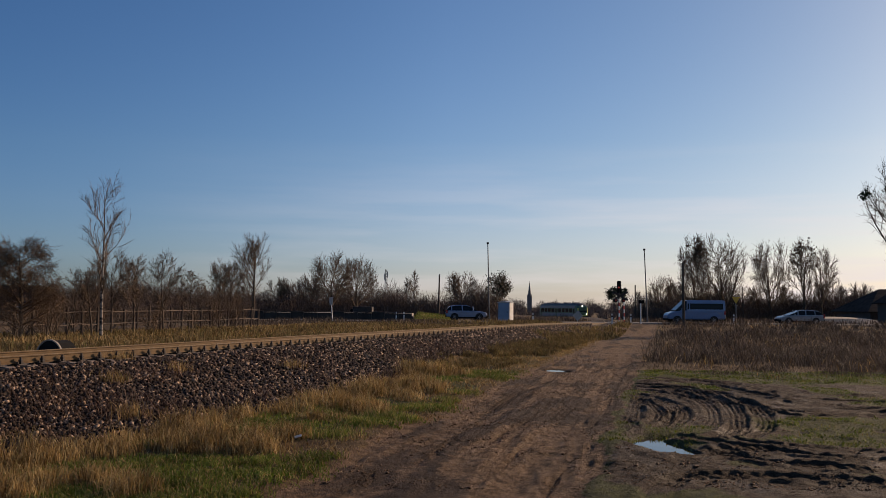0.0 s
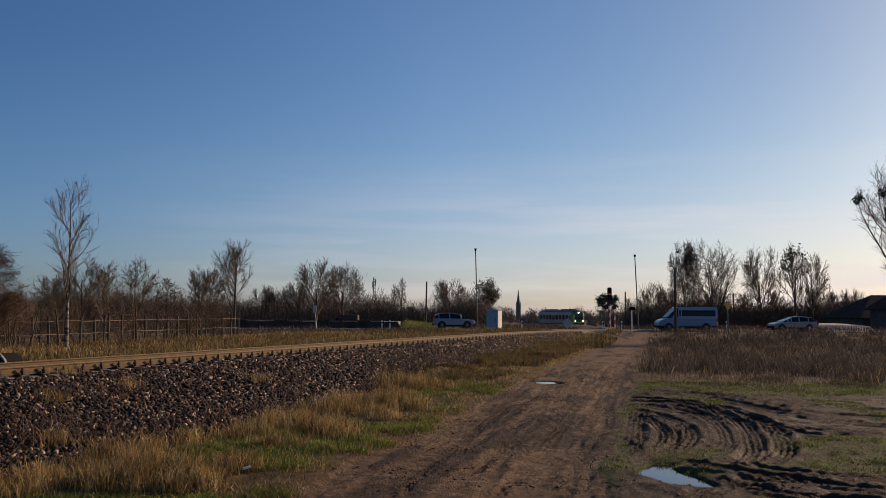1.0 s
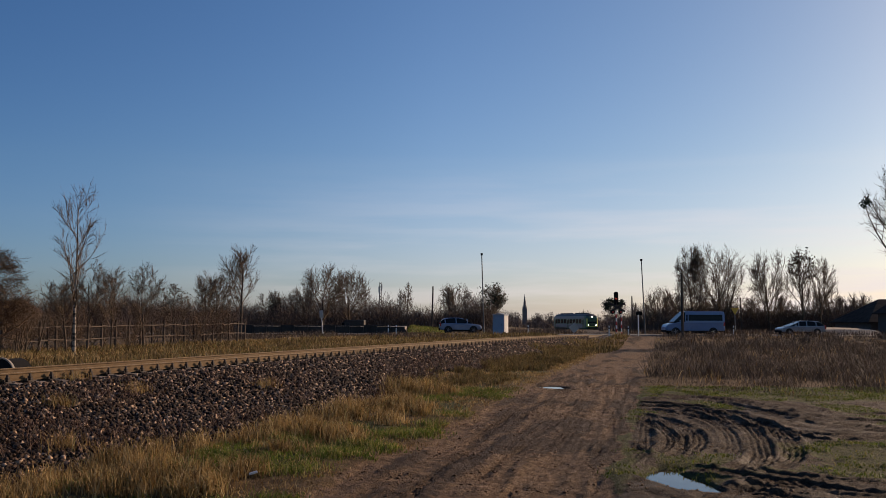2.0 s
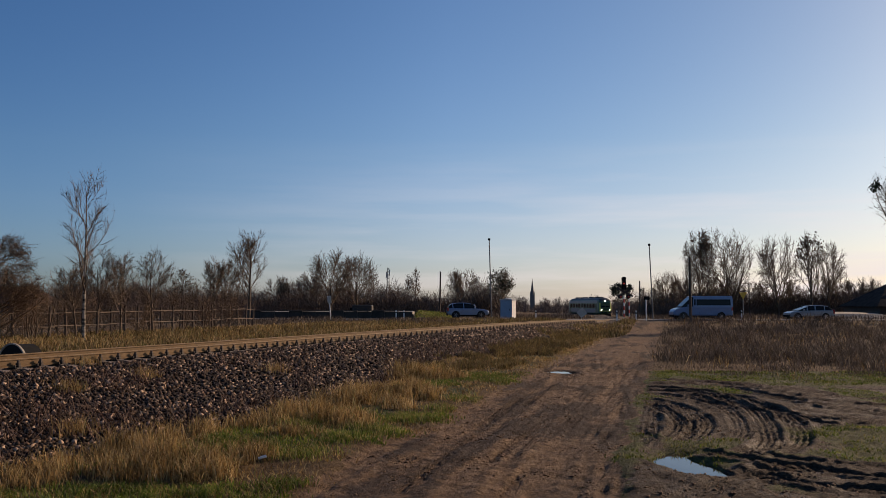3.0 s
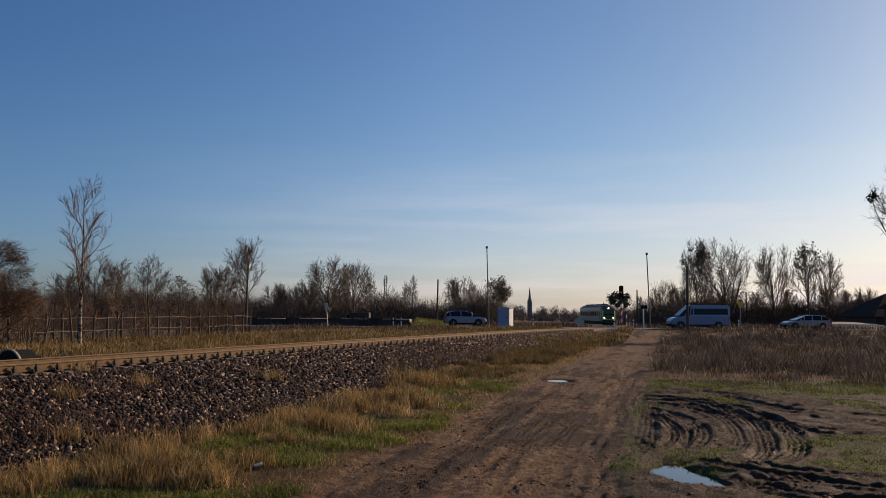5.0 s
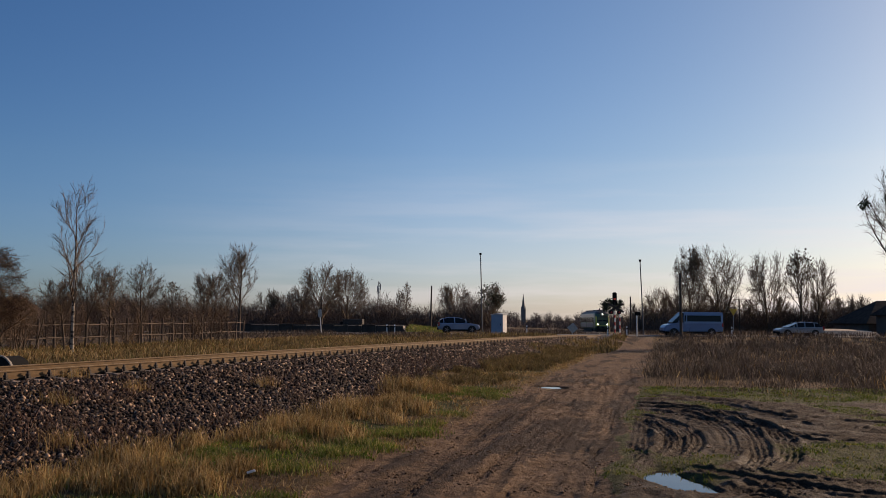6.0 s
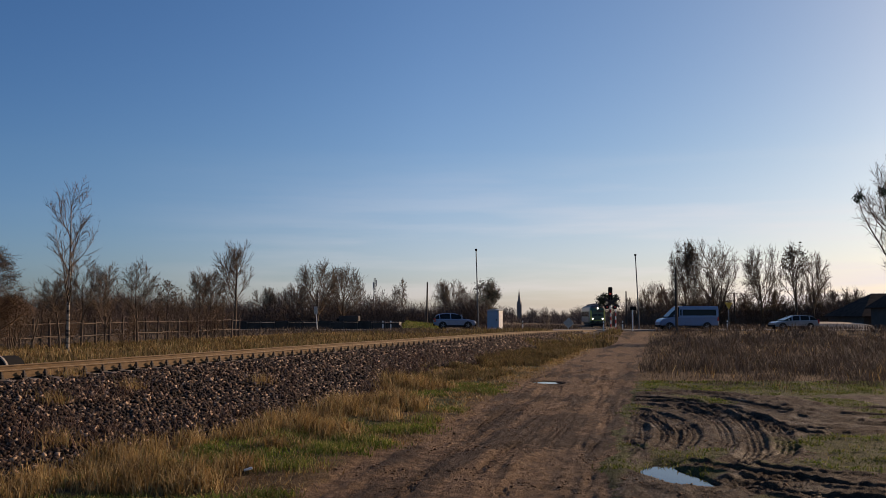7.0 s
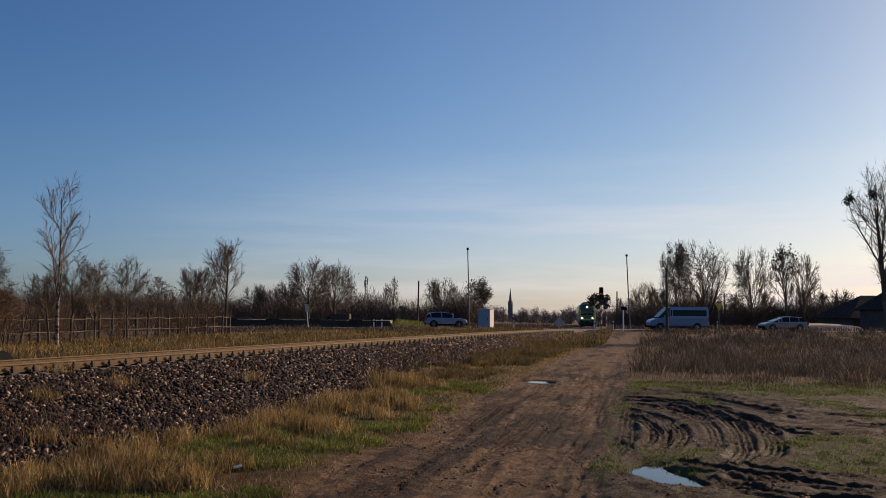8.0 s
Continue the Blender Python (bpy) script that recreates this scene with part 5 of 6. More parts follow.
def build_poles():
    pole(4.67, 91.00, 8.35, 0.075, -1.6, "tall thin dark mast that leans a little", M_POLE)
    pole(21.51, 90.00, 7.75, 0.075, -2.2, "tall thin grey mast at the crossing", M_POLE)
    pole(-1.03, 112.00, 6.0, 0.13, 1.0, "dark wooden telegraph pole", M_WOODPOLE, "telegraph_pole", False)
    pole(26.42, 118.00, 5.6, 0.12, 0.0, "dark wooden telegraph pole behind the crossing", M_WOODPOLE, "telegraph_pole", False)
    pole(21.47, 76.00, 5.9, 0.14, 0.0, "dark wooden telegraph pole before the van", M_WOODPOLE, "telegraph_pole", False)
    pole(44.92, 128.00, 6.2, 0.10, 0.0, "thin dark pole beyond the road", M_WOODPOLE, "telegraph_pole", False)
    # lattice mast far off
    x, y = -29.31, 420.00
    ob = thing("radio_mast", pose(x, y, -1.4), "slim grey lattice radio mast far off", "mast")
    bm = bmesh.new()
    for a in range(3):
        c, s = math.cos(a * 2.094), math.sin(a * 2.094)
        rod(bm, (1.1 * c, 1.1 * s, 0), (0.5 * c, 0.5 * s, 21.5), 0.16, 0.12, 5)
    part("legs", bm, M_POLE, ob)
    bm = bmesh.new()
    for k in range(14):
        w0, w1 = 1.1 - 0.6 * k / 14, 1.1 - 0.6 * (k + 1) / 14
        for a in range(3):
            b = a + 1
            rod(bm, (w0 * math.cos(a * 2.094), w0 * math.sin(a * 2.094), 21.5 * k / 14), (w1 * math.cos(b * 2.094), w1 * math.sin(b * 2.094), 21.5 * (k + 1) / 14), 0.08, n=4)
    part("bracing", bm, M_POLE, ob)
    bm = bmesh.new()
    for k, a in enumerate((0.3, 2.4, 4.5)):
        box(bm, math.cos(a) * 0.8 - 0.3, math.cos(a) * 0.8 + 0.3, math.sin(a) * 0.8 - 0.2, math.sin(a) * 0.8 + 0.2, 17.5 - k, 20.5 - k, 0.05)
    part("antenna_panels", bm, M_GALV, ob)
    for x, y in ((-5.03, 84.00), (-4.26, 84.00), (8.66, 84.30), (16.34, 83.00), (18.24, 83.20), (28.53, 83.50)):
        guide_post(x, y)
    # roadside sign seen edge-on beyond the track
    x, y = -10.85, 80.00
    ob = thing("road_sign", pose(x, y, height_at(x, y) - 0.05, 0, -5, 0), "small pale road sign on a leaning post", "sign")
    part("post", rod(bmesh.new(), (0, 0, 0), (0, 0, 2.4), 0.04, n=8), M_WHITE, ob)
    part("plate", boxed(-0.17, 0.17, -0.05, -0.03, 1.75, 2.45, 0.01), M_GALV, ob, "narrow grey sign plate")
    # square plate on its corner, its back to the lane
    x, y = 12.43, 80.00
    ob = thing("diamond_sign", pose(x, y, height_at(x, y) - 0.05, 0, 4, 0), "grey back of a diamond-shaped sign on a short post", "sign")
    part("post", rod(bmesh.new(), (0, 0, 0), (0, 0, 1.2), 0.04, n=8), M_GALV, ob)
    bm = bmesh.new()
    box(bm, -0.36, 0.36, -0.012, 0.012, -0.36, 0.36, 0.004)
    bmesh.ops.transform(bm, matrix=pose(0, -0.05, 0.9, 0, 45, 0), verts=bm.verts[:])
    part("plate", bm, M_GALV, ob, "bare metal diamond plate")
    # level-crossing signal: hooded lamp, crossbuck and banded posts
    x, y = 17.05, 83.00
    ob = thing("crossing_signal", pose(x, y, height_at(x, y) - 0.05), "level-crossing signal with a red lamp and dark crossbuck", "signal")
    for k in range(7):
        part("post_band", rod(bmesh.new(), (0, 0, 0.35 * k), (0, 0, 0.35 * k + 0.35), 0.07, n=10), M_RED if k % 2 else M_WHITE, ob)
    part("upper_post", rod(bmesh.new(), (0, 0, 2.45), (0, 0, 3.3), 0.05, n=10), M_IRON, ob)
    part("signal_board", boxed(-0.2, 0.2, -0.03, 0.03, 3.0, 4.25, 0.12), M_BLACK, ob, "tall rounded black backing board")
    lens = part("signal_lens", rod(bmesh.new(), (0, -0.03, 3.62), (0, -0.07, 3.62), 0.10, n=14), M_SIGNALRED, ob, "lit red lens")
    part("hood", rod(bmesh.new(), (0, -0.03, 3.76), (0, -0.22, 3.75), 0.11, 0.10, 12), M_BLACK, ob)
    for a in (28, -28):
        bm = bmesh.new()
        box(bm, -0.85, 0.85, -0.015, 0.015, -0.10, 0.10, 0.01)
        bmesh.ops.transform(bm, matrix=pose(0.1, -0.08 - 0.0004 * a, 2.75, 0, a, 0), verts=bm.verts[:])
        part("crossbuck_arm", bm, M_IRON, ob, "dark back of a crossbuck arm")
    for o in (-0.36, 0.40):
        part("lamp_housing", rod(bmesh.new(), (o, -0.05, 2.32), (o, -0.22, 2.32), 0.21, 0.19, 16), M_BLACK, ob, "round black flashing-light housing")
        part("lamp_lens", rod(bmesh.new(), (o, -0.222, 2.32), (o, -0.23, 2.32), 0.09, n=14), M_TAIL, ob, "dull red lens")
    # second banded post beside it
    x2, y2 = 17.75, 84.00
    ob = thing("barrier_post", pose(x2, y2, height_at(x2, y2) - 0.05), "red and white banded barrier post", "post")
    for k in range(6):
        part("post_band", rod(bmesh.new(), (0, 0, 0.36 * k), (0, 0, 0.36 * k + 0.36), 0.06, n=10), M_WHITE if k % 2 else M_RED, ob)
    # post with a short dark arm
    x3, y3 = 19.41, 84.00
    ob = thing("crossing_post", pose(x3, y3, height_at(x3, y3) - 0.05), "pale post with a short dark lamp arm", "post")
    part("post", rod(bmesh.new(), (0, 0, 0), (0, 0, 2.2), 0.06, n=10), M_WHITE, ob)
    part("arm", boxed(-0.2, 0.36, -0.08, 0.08, 2.05, 2.4, 0.04), M_BLACK, ob, "dark lamp arm")
    # equipment cabinet by the track
    x, y = 6.06, 86.00
    ob = thing("equipment_cabinet", pose(x, y, height_at(x, y) - 0.03, 0, 0, -28), "pale blue-grey steel railway equipment cabinet", "cabinet")
    part("body", boxed(-0.62, 0.62, -0.5, 0.5, 0.12, 2.05, 0.02), M_CABINET, ob)
    # white sheet added over this side to paint it as sunlit
    part("side_panel", boxed(0.622, 0.64, -0.48, 0.48, 0.16, 2.02, 0.004), M_WHITE, ob, "white painted side panel")
    part("plinth", boxed(-0.66, 0.66, -0.54, 0.54, 0.0, 0.12, 0.01), M_CONCRETE, ob, "concrete plinth")
    part("roof", loft(bmesh.new(), [[(-0.70, -0.58, 2.05), (0.70, -0.58, 2.05), (0.70, -0.58, 2.10), (0, -0.58, 2.22), (-0.70, -0.58, 2.10)], [(-0.70, 0.58, 2.05), (0.70, 0.58, 2.05), (0.70, 0.58, 2.10), (0, 0.58, 2.22), (-0.70, 0.58, 2.10)]]), M_GALV, ob, "low pitched grey steel roof")
    door = part("door", boxed(-0.52, 0.52, -0.525, -0.502, 0.2, 1.95, 0.008), M_CABINET, ob)
    part("handle", boxed(0.36, 0.42, -0.55, -0.527, 1.0, 1.2, 0.005), M_IRON, door)
    # yellow warning sign beyond the van
    x, y = 33.00, 96.00
    ob = thing("warning_sign", pose(x, y, height_at(x, y) - 0.05), "yellow triangular warning sign on a thin post", "sign")
    part("post", rod(bmesh.new(), (0, 0, 0), (0, 0, 2.9), 0.04, n=8), M_GALV, ob)
    part("plate", loft(bmesh.new(), [[(-0.45, o, 2.9), (0.45, o, 2.9), (0.0, o, 2.1)] for o in (-0.06, -0.04)]), M_YSIGN, ob, "yellow triangular plate")


build_poles()


# ---- fence, ramp, buildings ----


def build_fence():
    fence = thing("fence", pose(0, 0, 0), "weathered wooden post-and-rail fence beyond the track", "fence")
    x0, y0, x1, y1 = -20.56, 37.00, -14.50, 64.00
    n = 22
    pts = []
    rng = random.Random(9)
    for k in range(n + 1):
        x, y = x0 + (x1 - x0) * k / n, y0 + (y1 - y0) * k / n
        z = height_at(x, y)
        pts.append((x, y, z))
        bm = bmesh.new()
        lean = rng.uniform(-0.05, 0.05)
        rod(bm, (x, y, z - 0.1), (x + lean, y, z + 1.5 + rng.uniform(-0.1, 0.15)), 0.075, 0.065, 8)
        part("post", bm, M_FENCE, fence)
    for a, b in zip(pts, pts[1:]):
        for h in (0.62, 1.28):
            bm = bmesh.new()
            rod(bm, (a[0], a[1] - 0.09, a[2] + h + rng.uniform(-0.03, 0.03)), (b[0], b[1] - 0.09, b[2] + h + rng.uniform(-0.03, 0.03)), 0.035, 0.03, 6)
            part("rail", bm, M_FENCE, fence)


build_fence()


def build_ramp():
    """Low dark wall of an old loading ramp along the road."""
    x0, x1 = -22.05, -3.86
    ob = thing("loading_ramp", pose(0, 0, 0), "long low dark retaining wall of an old loading ramp", "wall")
    y, z0, z1 = 94.6, 0.2, 1.33
    n = 12
    for k in range(n):
        a, b = x0 + (x1 - x0) * k / n, x0 + (x1 - x0) * (k + 1) / n - 0.03
        # wall and coping are coloured near black to stand for concrete in shadow
        part("panel", boxed(a, b, y - 0.15, y + 0.15, z0 - 1.2, z1 - 0.02 * (k % 3), 0.02), M_RAMPSHADE, ob)
        part("coping", boxed(a, b, y - 0.25, y + 0.25, z1, z1 + 0.10, 0.015), M_RAMPSHADE, ob, "dark weathered coping")
    part("fill", boxed(x0, x1, y + 0.16, y + 6.0, z0 - 1.4, z1 - 0.05), M_CONCRETE, ob)
    bm = bmesh.new()
    loft(bm, [[(x1 - 0.2, yy, -0.6), (x1 + 0.8, yy, -0.6), (x1 + 0.5, yy, 0.5), (x1 - 0.2, yy, 1.24)] for yy in (y - 0.2, y + 6.0)])
    part("end_wall", bm, M_RAMPSHADE, ob)
    xa, xb = -11.10, -8.58
    bs = thing("goods_wagon", pose(0, 0, 0), "dark old goods trailer on the ramp", "trailer")
    part("body", boxed(xa + 0.3, xb, 97.2, 99.4, 1.38, 2.0, 0.08), M_RAMPSHADE, bs)
    part("cab", boxed(xa, xa + 0.9, 97.3, 99.3, 1.36, 1.72, 0.1), M_BLACK, bs)
    for wx in (xa + 0.7, xb - 0.6):
        part("wheel", rod(bmesh.new(), (wx, 97.15, 1.44), (wx, 97.4, 1.44), 0.24, n=16), M_TYRE, bs)
    # sunlit lawn mound beside the ramp
    rng = np.random.RandomState(41)
    bm = bmesh.new()
    xa, xb = -3.91, 1.04
    rows = []
    for i in range(13):
        u = i / 12
        row = []
        for j in range(9):
            v = j / 8
            h = 0.95 * math.sin(math.pi * min(1, 0.15 + 0.85 * v) * 0.5) * (1 - 0.8 * u**2) * min(1, u * 6 + 0.3)
            row.append(bm.verts.new((xa + (xb - xa) * u, 94.2 + 9 * v, 0.42 + h + 0.05 * math.sin(7 * u + 3 * v))))
        rows.append(row)
    for a, b in zip(rows, rows[1:]):
        for k in range(8):
            bm.faces.new((a[k], b[k], b[k + 1], a[k + 1]))
    k = Mat("lawn_turf", 0.95, 0, 0.1)
    patch = k.ramp(k.noise(0.55, 4), [(0.40, (0.17, 0.12, 0.045)), (0.56, (0.15, 0.22, 0.03)), (0.75, (0.24, 0.31, 0.045))])
    k.color(k.mix(1.0, patch, k.ramp(k.noise(9, 5), [(0.3, (0.45, 0.45, 0.45)), (0.7, (1.1, 1.1, 1.1))]), "MULTIPLY")).bump(k.noise(7, 5), 1.0, 0.12)
    mound_mat = k.m
    tagged(mesh_ob("grass_mound", bm, mound_mat, smooth=True), "bright green sunlit grass mound beside the ramp", "grass", kind="structure")
    # rough blades standing on the mound
    u, v = rng.uniform(0.02, 0.98, 2600), rng.uniform(0.0, 0.9, 2600)
    h = 0.95 * np.sin(math.pi * np.minimum(1, 0.15 + 0.85 * v) * 0.5) * (1 - 0.8 * u**2) * np.minimum(1, u * 6 + 0.3)
    bv, bf = blades(xa + (xb - xa) * u, 94.2 + 9 * v, 0.42 + h + 0.05 * np.sin(7 * u + 3 * v), rng.uniform(0.08, 0.3, 2600), np.full(2600, 0.05), rng.uniform(0.2, 1.0, 2600), rng)
    tagged(new("green_grass", quick_mesh("green_grass", bv, bf, M_LAWN)), "bright green grass standing on the mound", "grass", kind="stuff")


build_ramp()


def house(x, y, w, d, eave, ridge, turn, label, hip=0.45):
    ob = thing("house", pose(x, y, -0.4, 0, 0, turn), label, "house")
    part("wall", boxed(-w / 2, w / 2, -d / 2, d / 2, -0.6, eave, 0.03), M_PLASTER, ob)
    o = 0.5
    k = w / 2 * (1 - hip)
    bm = bmesh.new()
    base = [(-w / 2 - o, -d / 2 - o, eave), (w / 2 + o, -d / 2 - o, eave), (w / 2 + o, d / 2 + o, eave), (-w / 2 - o, d / 2 + o, eave)]
    lo = [bm.verts.new((p[0], p[1], p[2] - 0.12)) for p in base]
    up = [bm.verts.new(p) for p in base]
    r0, r1 = bm.verts.new((-k, 0, ridge)), bm.verts.new((k, 0, ridge))
    bm.faces.new(lo[::-1])
    for i in range(4):
        j = (i + 1) % 4
        bm.faces.new((lo[i], lo[j], up[j], up[i]))
    bm.faces.new((up[0], up[1], r1, r0))
    bm.faces.new((up[1], up[2], r1))
    bm.faces.new((up[2], up[3], r0, r1))
    bm.faces.new((up[3], up[0], r0))
    roof = part("roof", bm, M_ROOFTILE, ob)
    part("chimney", boxed(k * 0.3, k * 0.3 + 0.6, -0.3, 0.3, ridge - 0.8, ridge + 0.7, 0.03), M_PLASTER, roof)
    for wx in np.linspace(-w * 0.36, w * 0.36, 4):
        win = part("window", boxed(wx - 0.55, wx + 0.55, -d / 2 - 0.06, -d / 2 + 0.02, 0.9, eave - 0.6, 0.02), M_WHITE, ob)
        part("pane", boxed(wx - 0.47, wx + 0.47, -d / 2 - 0.075, -d / 2 - 0.062, 0.98, eave - 0.68), M_GLASS, win)
    return ob


def build_houses():
    house(66.2, 115.00, 22.0, 10.0, 2.3, 5.35, 0, "dark low house with a big hipped roof, in shade", 0.336)
    house(61.4, 104.00, 12.0, 9.0, 3.4, 6.4, 0, "tall dark house beside the bare trees", 0.35)
    house(-63.53, 120.00, 14.0, 9.0, 2.6, 5.0, 0, "pale low house far behind the thicket", 0.2)
    # church spire far off
    x, y = 51.36, 520.00
    ob = thing("church_tower", pose(x, y, -1.4), "dark slender church spire above the far woods", "church")
    part("tower", boxed(-1.35, 1.35, -1.35, 1.35, 0, 9.6, 0.1), M_SPIRE, ob)
    bm = bmesh.new()
    bmesh.ops.create_cone(bm, cap_ends=True, segments=8, radius1=1.15, radius2=0.04, depth=9.6, matrix=Matrix.Translation((0, 0, 14.4)))
    part("spire", bm, M_SPIRE, ob)
    for sx in (-1.1, 1.1):
        for sy in (-1.1, 1.1):
            part("pinnacle", rod(bmesh.new(), (sx, sy, 9.5), (sx, sy, 11.6), 0.35, 0.03, 6), M_SPIRE, ob)
    # brick chimney stack beyond the thicket
    x, y = -73.61, 130.00
    ob = thing("chimney_stack", pose(x, y, -0.8), "dark square brick chimney far beyond the fence", "chimney")
    part("shaft", boxed(-0.5, 0.5, -0.5, 0.5, 0, 6.6, 0.04), M_ROOFTILE, ob)
    part("cap", boxed(-0.6, 0.6, -0.6, 0.6, 6.5, 6.8, 0.03), M_ROOFTILE, ob)
    # pale sandy bank behind the estate car
    bm = bmesh.new()
    xa, xb = 41.6, 48.79
    rings = []
    for i in range(9):
        u = i / 8
        xx = xa + (xb - xa) * u
        h = 0.12 + 0.38 * math.sin(math.pi * (0.25 + 0.6 * u))
        rings.append([(xx, 94.0, 0.3), (xx, 95.5, 0.7 + h * 0.8), (xx, 97.5, 0.8 + h), (xx, 101.0, 0.2)])
    loft(bm, rings)
    tagged(mesh_ob("sand_heap", bm, M_SANDPATH), "long low pale heap of sand beside the road", "heap")


build_houses()


def build_culvert():
    """Dark rounded lump beside the far rail."""
    x, y = -11.2, 22.60
    z = height_at(x, y)
    ob = thing("trackside_box", pose(x, y, z - 0.02, 0, 0, -21), "low dark rounded trackside box with a pale rim", "box")
    bm = bmesh.new()
    prof = [(0.48 * math.cos(a), 0.56 * math.sin(a)) for a in np.linspace(0, math.pi, 13)]
    loft(bm, [[(px, yy, pz) for px, pz in prof] for yy in (-0.3, 0.3)])
    part("hood", bm, M_BLACK, ob)
    bm = bmesh.new()
    outer = [(0.52 * math.cos(a), 0.60 * math.sin(a)) for a in np.linspace(0, math.pi, 13)]
    inner = [(0.485 * math.cos(a), 0.565 * math.sin(a)) for a in np.linspace(math.pi, 0, 13)]
    loft(bm, [[(px, yy, pz) for px, pz in outer + inner] for yy in (-0.33, -0.27)])
    part("rim", bm, M_CONCRETE, ob, "pale worn rim")


build_culvert()


def build_litter():
    x, y = -2.42, 11.35
    bm = bmesh.new()
    box(bm, -0.055, 0.055, -0.025, 0.025, 0, 0.025, 0.006)
    bmesh.ops.transform(bm, matrix=pose(0, 0, 0.05, 4, -14, 20), verts=bm.verts[:])
    ob = tagged(mesh_ob("litter", bm, M_LITTER), "crumpled scrap of white paper in the grass", "litter")
    ob.location = (x, y, height_at(x, y))


build_litter()


# ---- vehicles ----


def wheel(parent, x, y, r, side):
    w = part("wheel", rod(bmesh.new(), (x, y - 0.10, r), (x, y + 0.10, r), r * 0.5, n=16), M_IRON, parent)
    bm = bmesh.new()
    rings = []
    for rr, o in ((r * 0.62, -0.11), (r * 0.95, -0.11), (r, -0.07), (r, 0.07), (r * 0.95, 0.11), (r * 0.62, 0.11)):
        rings.append([(x + rr * math.cos(a), y + o, r + rr * math.sin(a)) for a in np.linspace(0, 2 * math.pi, 20, endpoint=False)])
    loft(bm, rings, cap=False)
    part("tyre", bm, M_TYRE, w)
    bm = bmesh.new()
    yy = y + side * 0.105
    rod(bm, (x, yy - 0.01, r), (x, yy + 0.01, r), r * 0.16, n=10)
    for k in range(5):
        a = k * 2 * math.pi / 5
        rod(bm, (x, yy, r), (x + r * 0.6 * math.cos(a), yy, r + r * 0.6 * math.sin(a)), 0.035, 0.03, 5)
    part("rim", bm, M_RIM, w)


def vehicle(name, m, label, category, body, cabin, wheels, r, paint, half, extras):
    """Nose towards +x. body: x, sill, shoulder, half width; cabin: x, belt, roof, half width below and above."""
    ob = thing(name, m, label, category, "vehicles waiting at the crossing")
    rings = []
    for x, z0, z1, w in body:
        rings.append(rounded(w * 0.96, w, z0, z1, min(0.10, (z1 - z0) * 0.3), x=x))
    part("body", loft(bmesh.new(), rings), paint, ob, smooth=False)
    rings = [rounded(w0, w1, z0, z1, 0.05, x=x) for x, z0, z1, w0, w1 in cabin]
    part("window_band", loft(bmesh.new(), rings), M_GLASS, ob, "dark tinted windows")
    roof = [rounded(w1 * 0.99, w1 * 0.92, z1 - 0.05, z1 + 0.035, 0.03, x=x) for x, z0, z1, w0, w1 in cabin if z1 - z0 > 0.35]
    part("roof", loft(bmesh.new(), roof), paint, ob)
    for s in (-1, 1):
        for x in extras["pillars"]:
            lo = max((c for c in cabin if c[0] <= x), key=lambda c: c[0])
            bm = bmesh.new()
            rod(bm, (x, s * lo[3] * 1.0, lo[1]), (x + extras.get("rake", -0.06), s * lo[4] * 1.0, lo[2]), 0.05, 0.045, 6)
            part("pillar", bm, paint, ob)
        for x in wheels:
            arch = rod(bmesh.new(), (x, s * (half - 0.22), r), (x, s * (half + 0.012), r), r * 1.17, n=22)
            part("wheel_arch", arch, M_BLACK, ob, "dark wheel arch")
            wheel(ob, x, s * (half - 0.08), r, s)
        fx, fz = extras["front"]
        part("headlight", boxed(fx - 0.28, fx + 0.02, s * (half - 0.30) - 0.2, s * (half - 0.30) + 0.2, fz - 0.09, fz + 0.07, 0.03), M_LAMPGLASS, ob)
        bx, bz = extras["back"]
        part("tail_light", boxed(bx - 0.02, bx + 0.16, s * (half - 0.16) - 0.14, s * (half - 0.16) + 0.14, bz - 0.2, bz + 0.2, 0.03), M_TAIL, ob)
        mx, mz = extras["mirror"]
        part("mirror", boxed(mx - 0.07, mx + 0.07, s * (half + 0.1) - 0.09, s * (half + 0.1) + 0.09, mz - 0.08, mz + 0.08, 0.03), paint, ob)
        part("door_sill", boxed(wheels[1] + r * 1.1, wheels[0] - r * 1.1, s * (half - 0.01) - 0.02, s * (half - 0.01) + 0.02, r * 0.62, r * 0.62 + 0.16, 0.01), M_BLACK, ob, "black sill")
    x1 = body[-1][0]
    x0 = body[0][0]
    part("bumper", boxed(x1 - 0.1, x1 + 0.04, -half * 0.85, half * 0.85, 0.28, 0.5, 0.04), M_BLACK, ob, "dark front bumper")
    part("bumper", boxed(x0 - 0.04, x0 + 0.1, -half * 0.85, half * 0.85, 0.30, 0.55, 0.04), M_BLACK, ob, "dark rear bumper")
    return ob


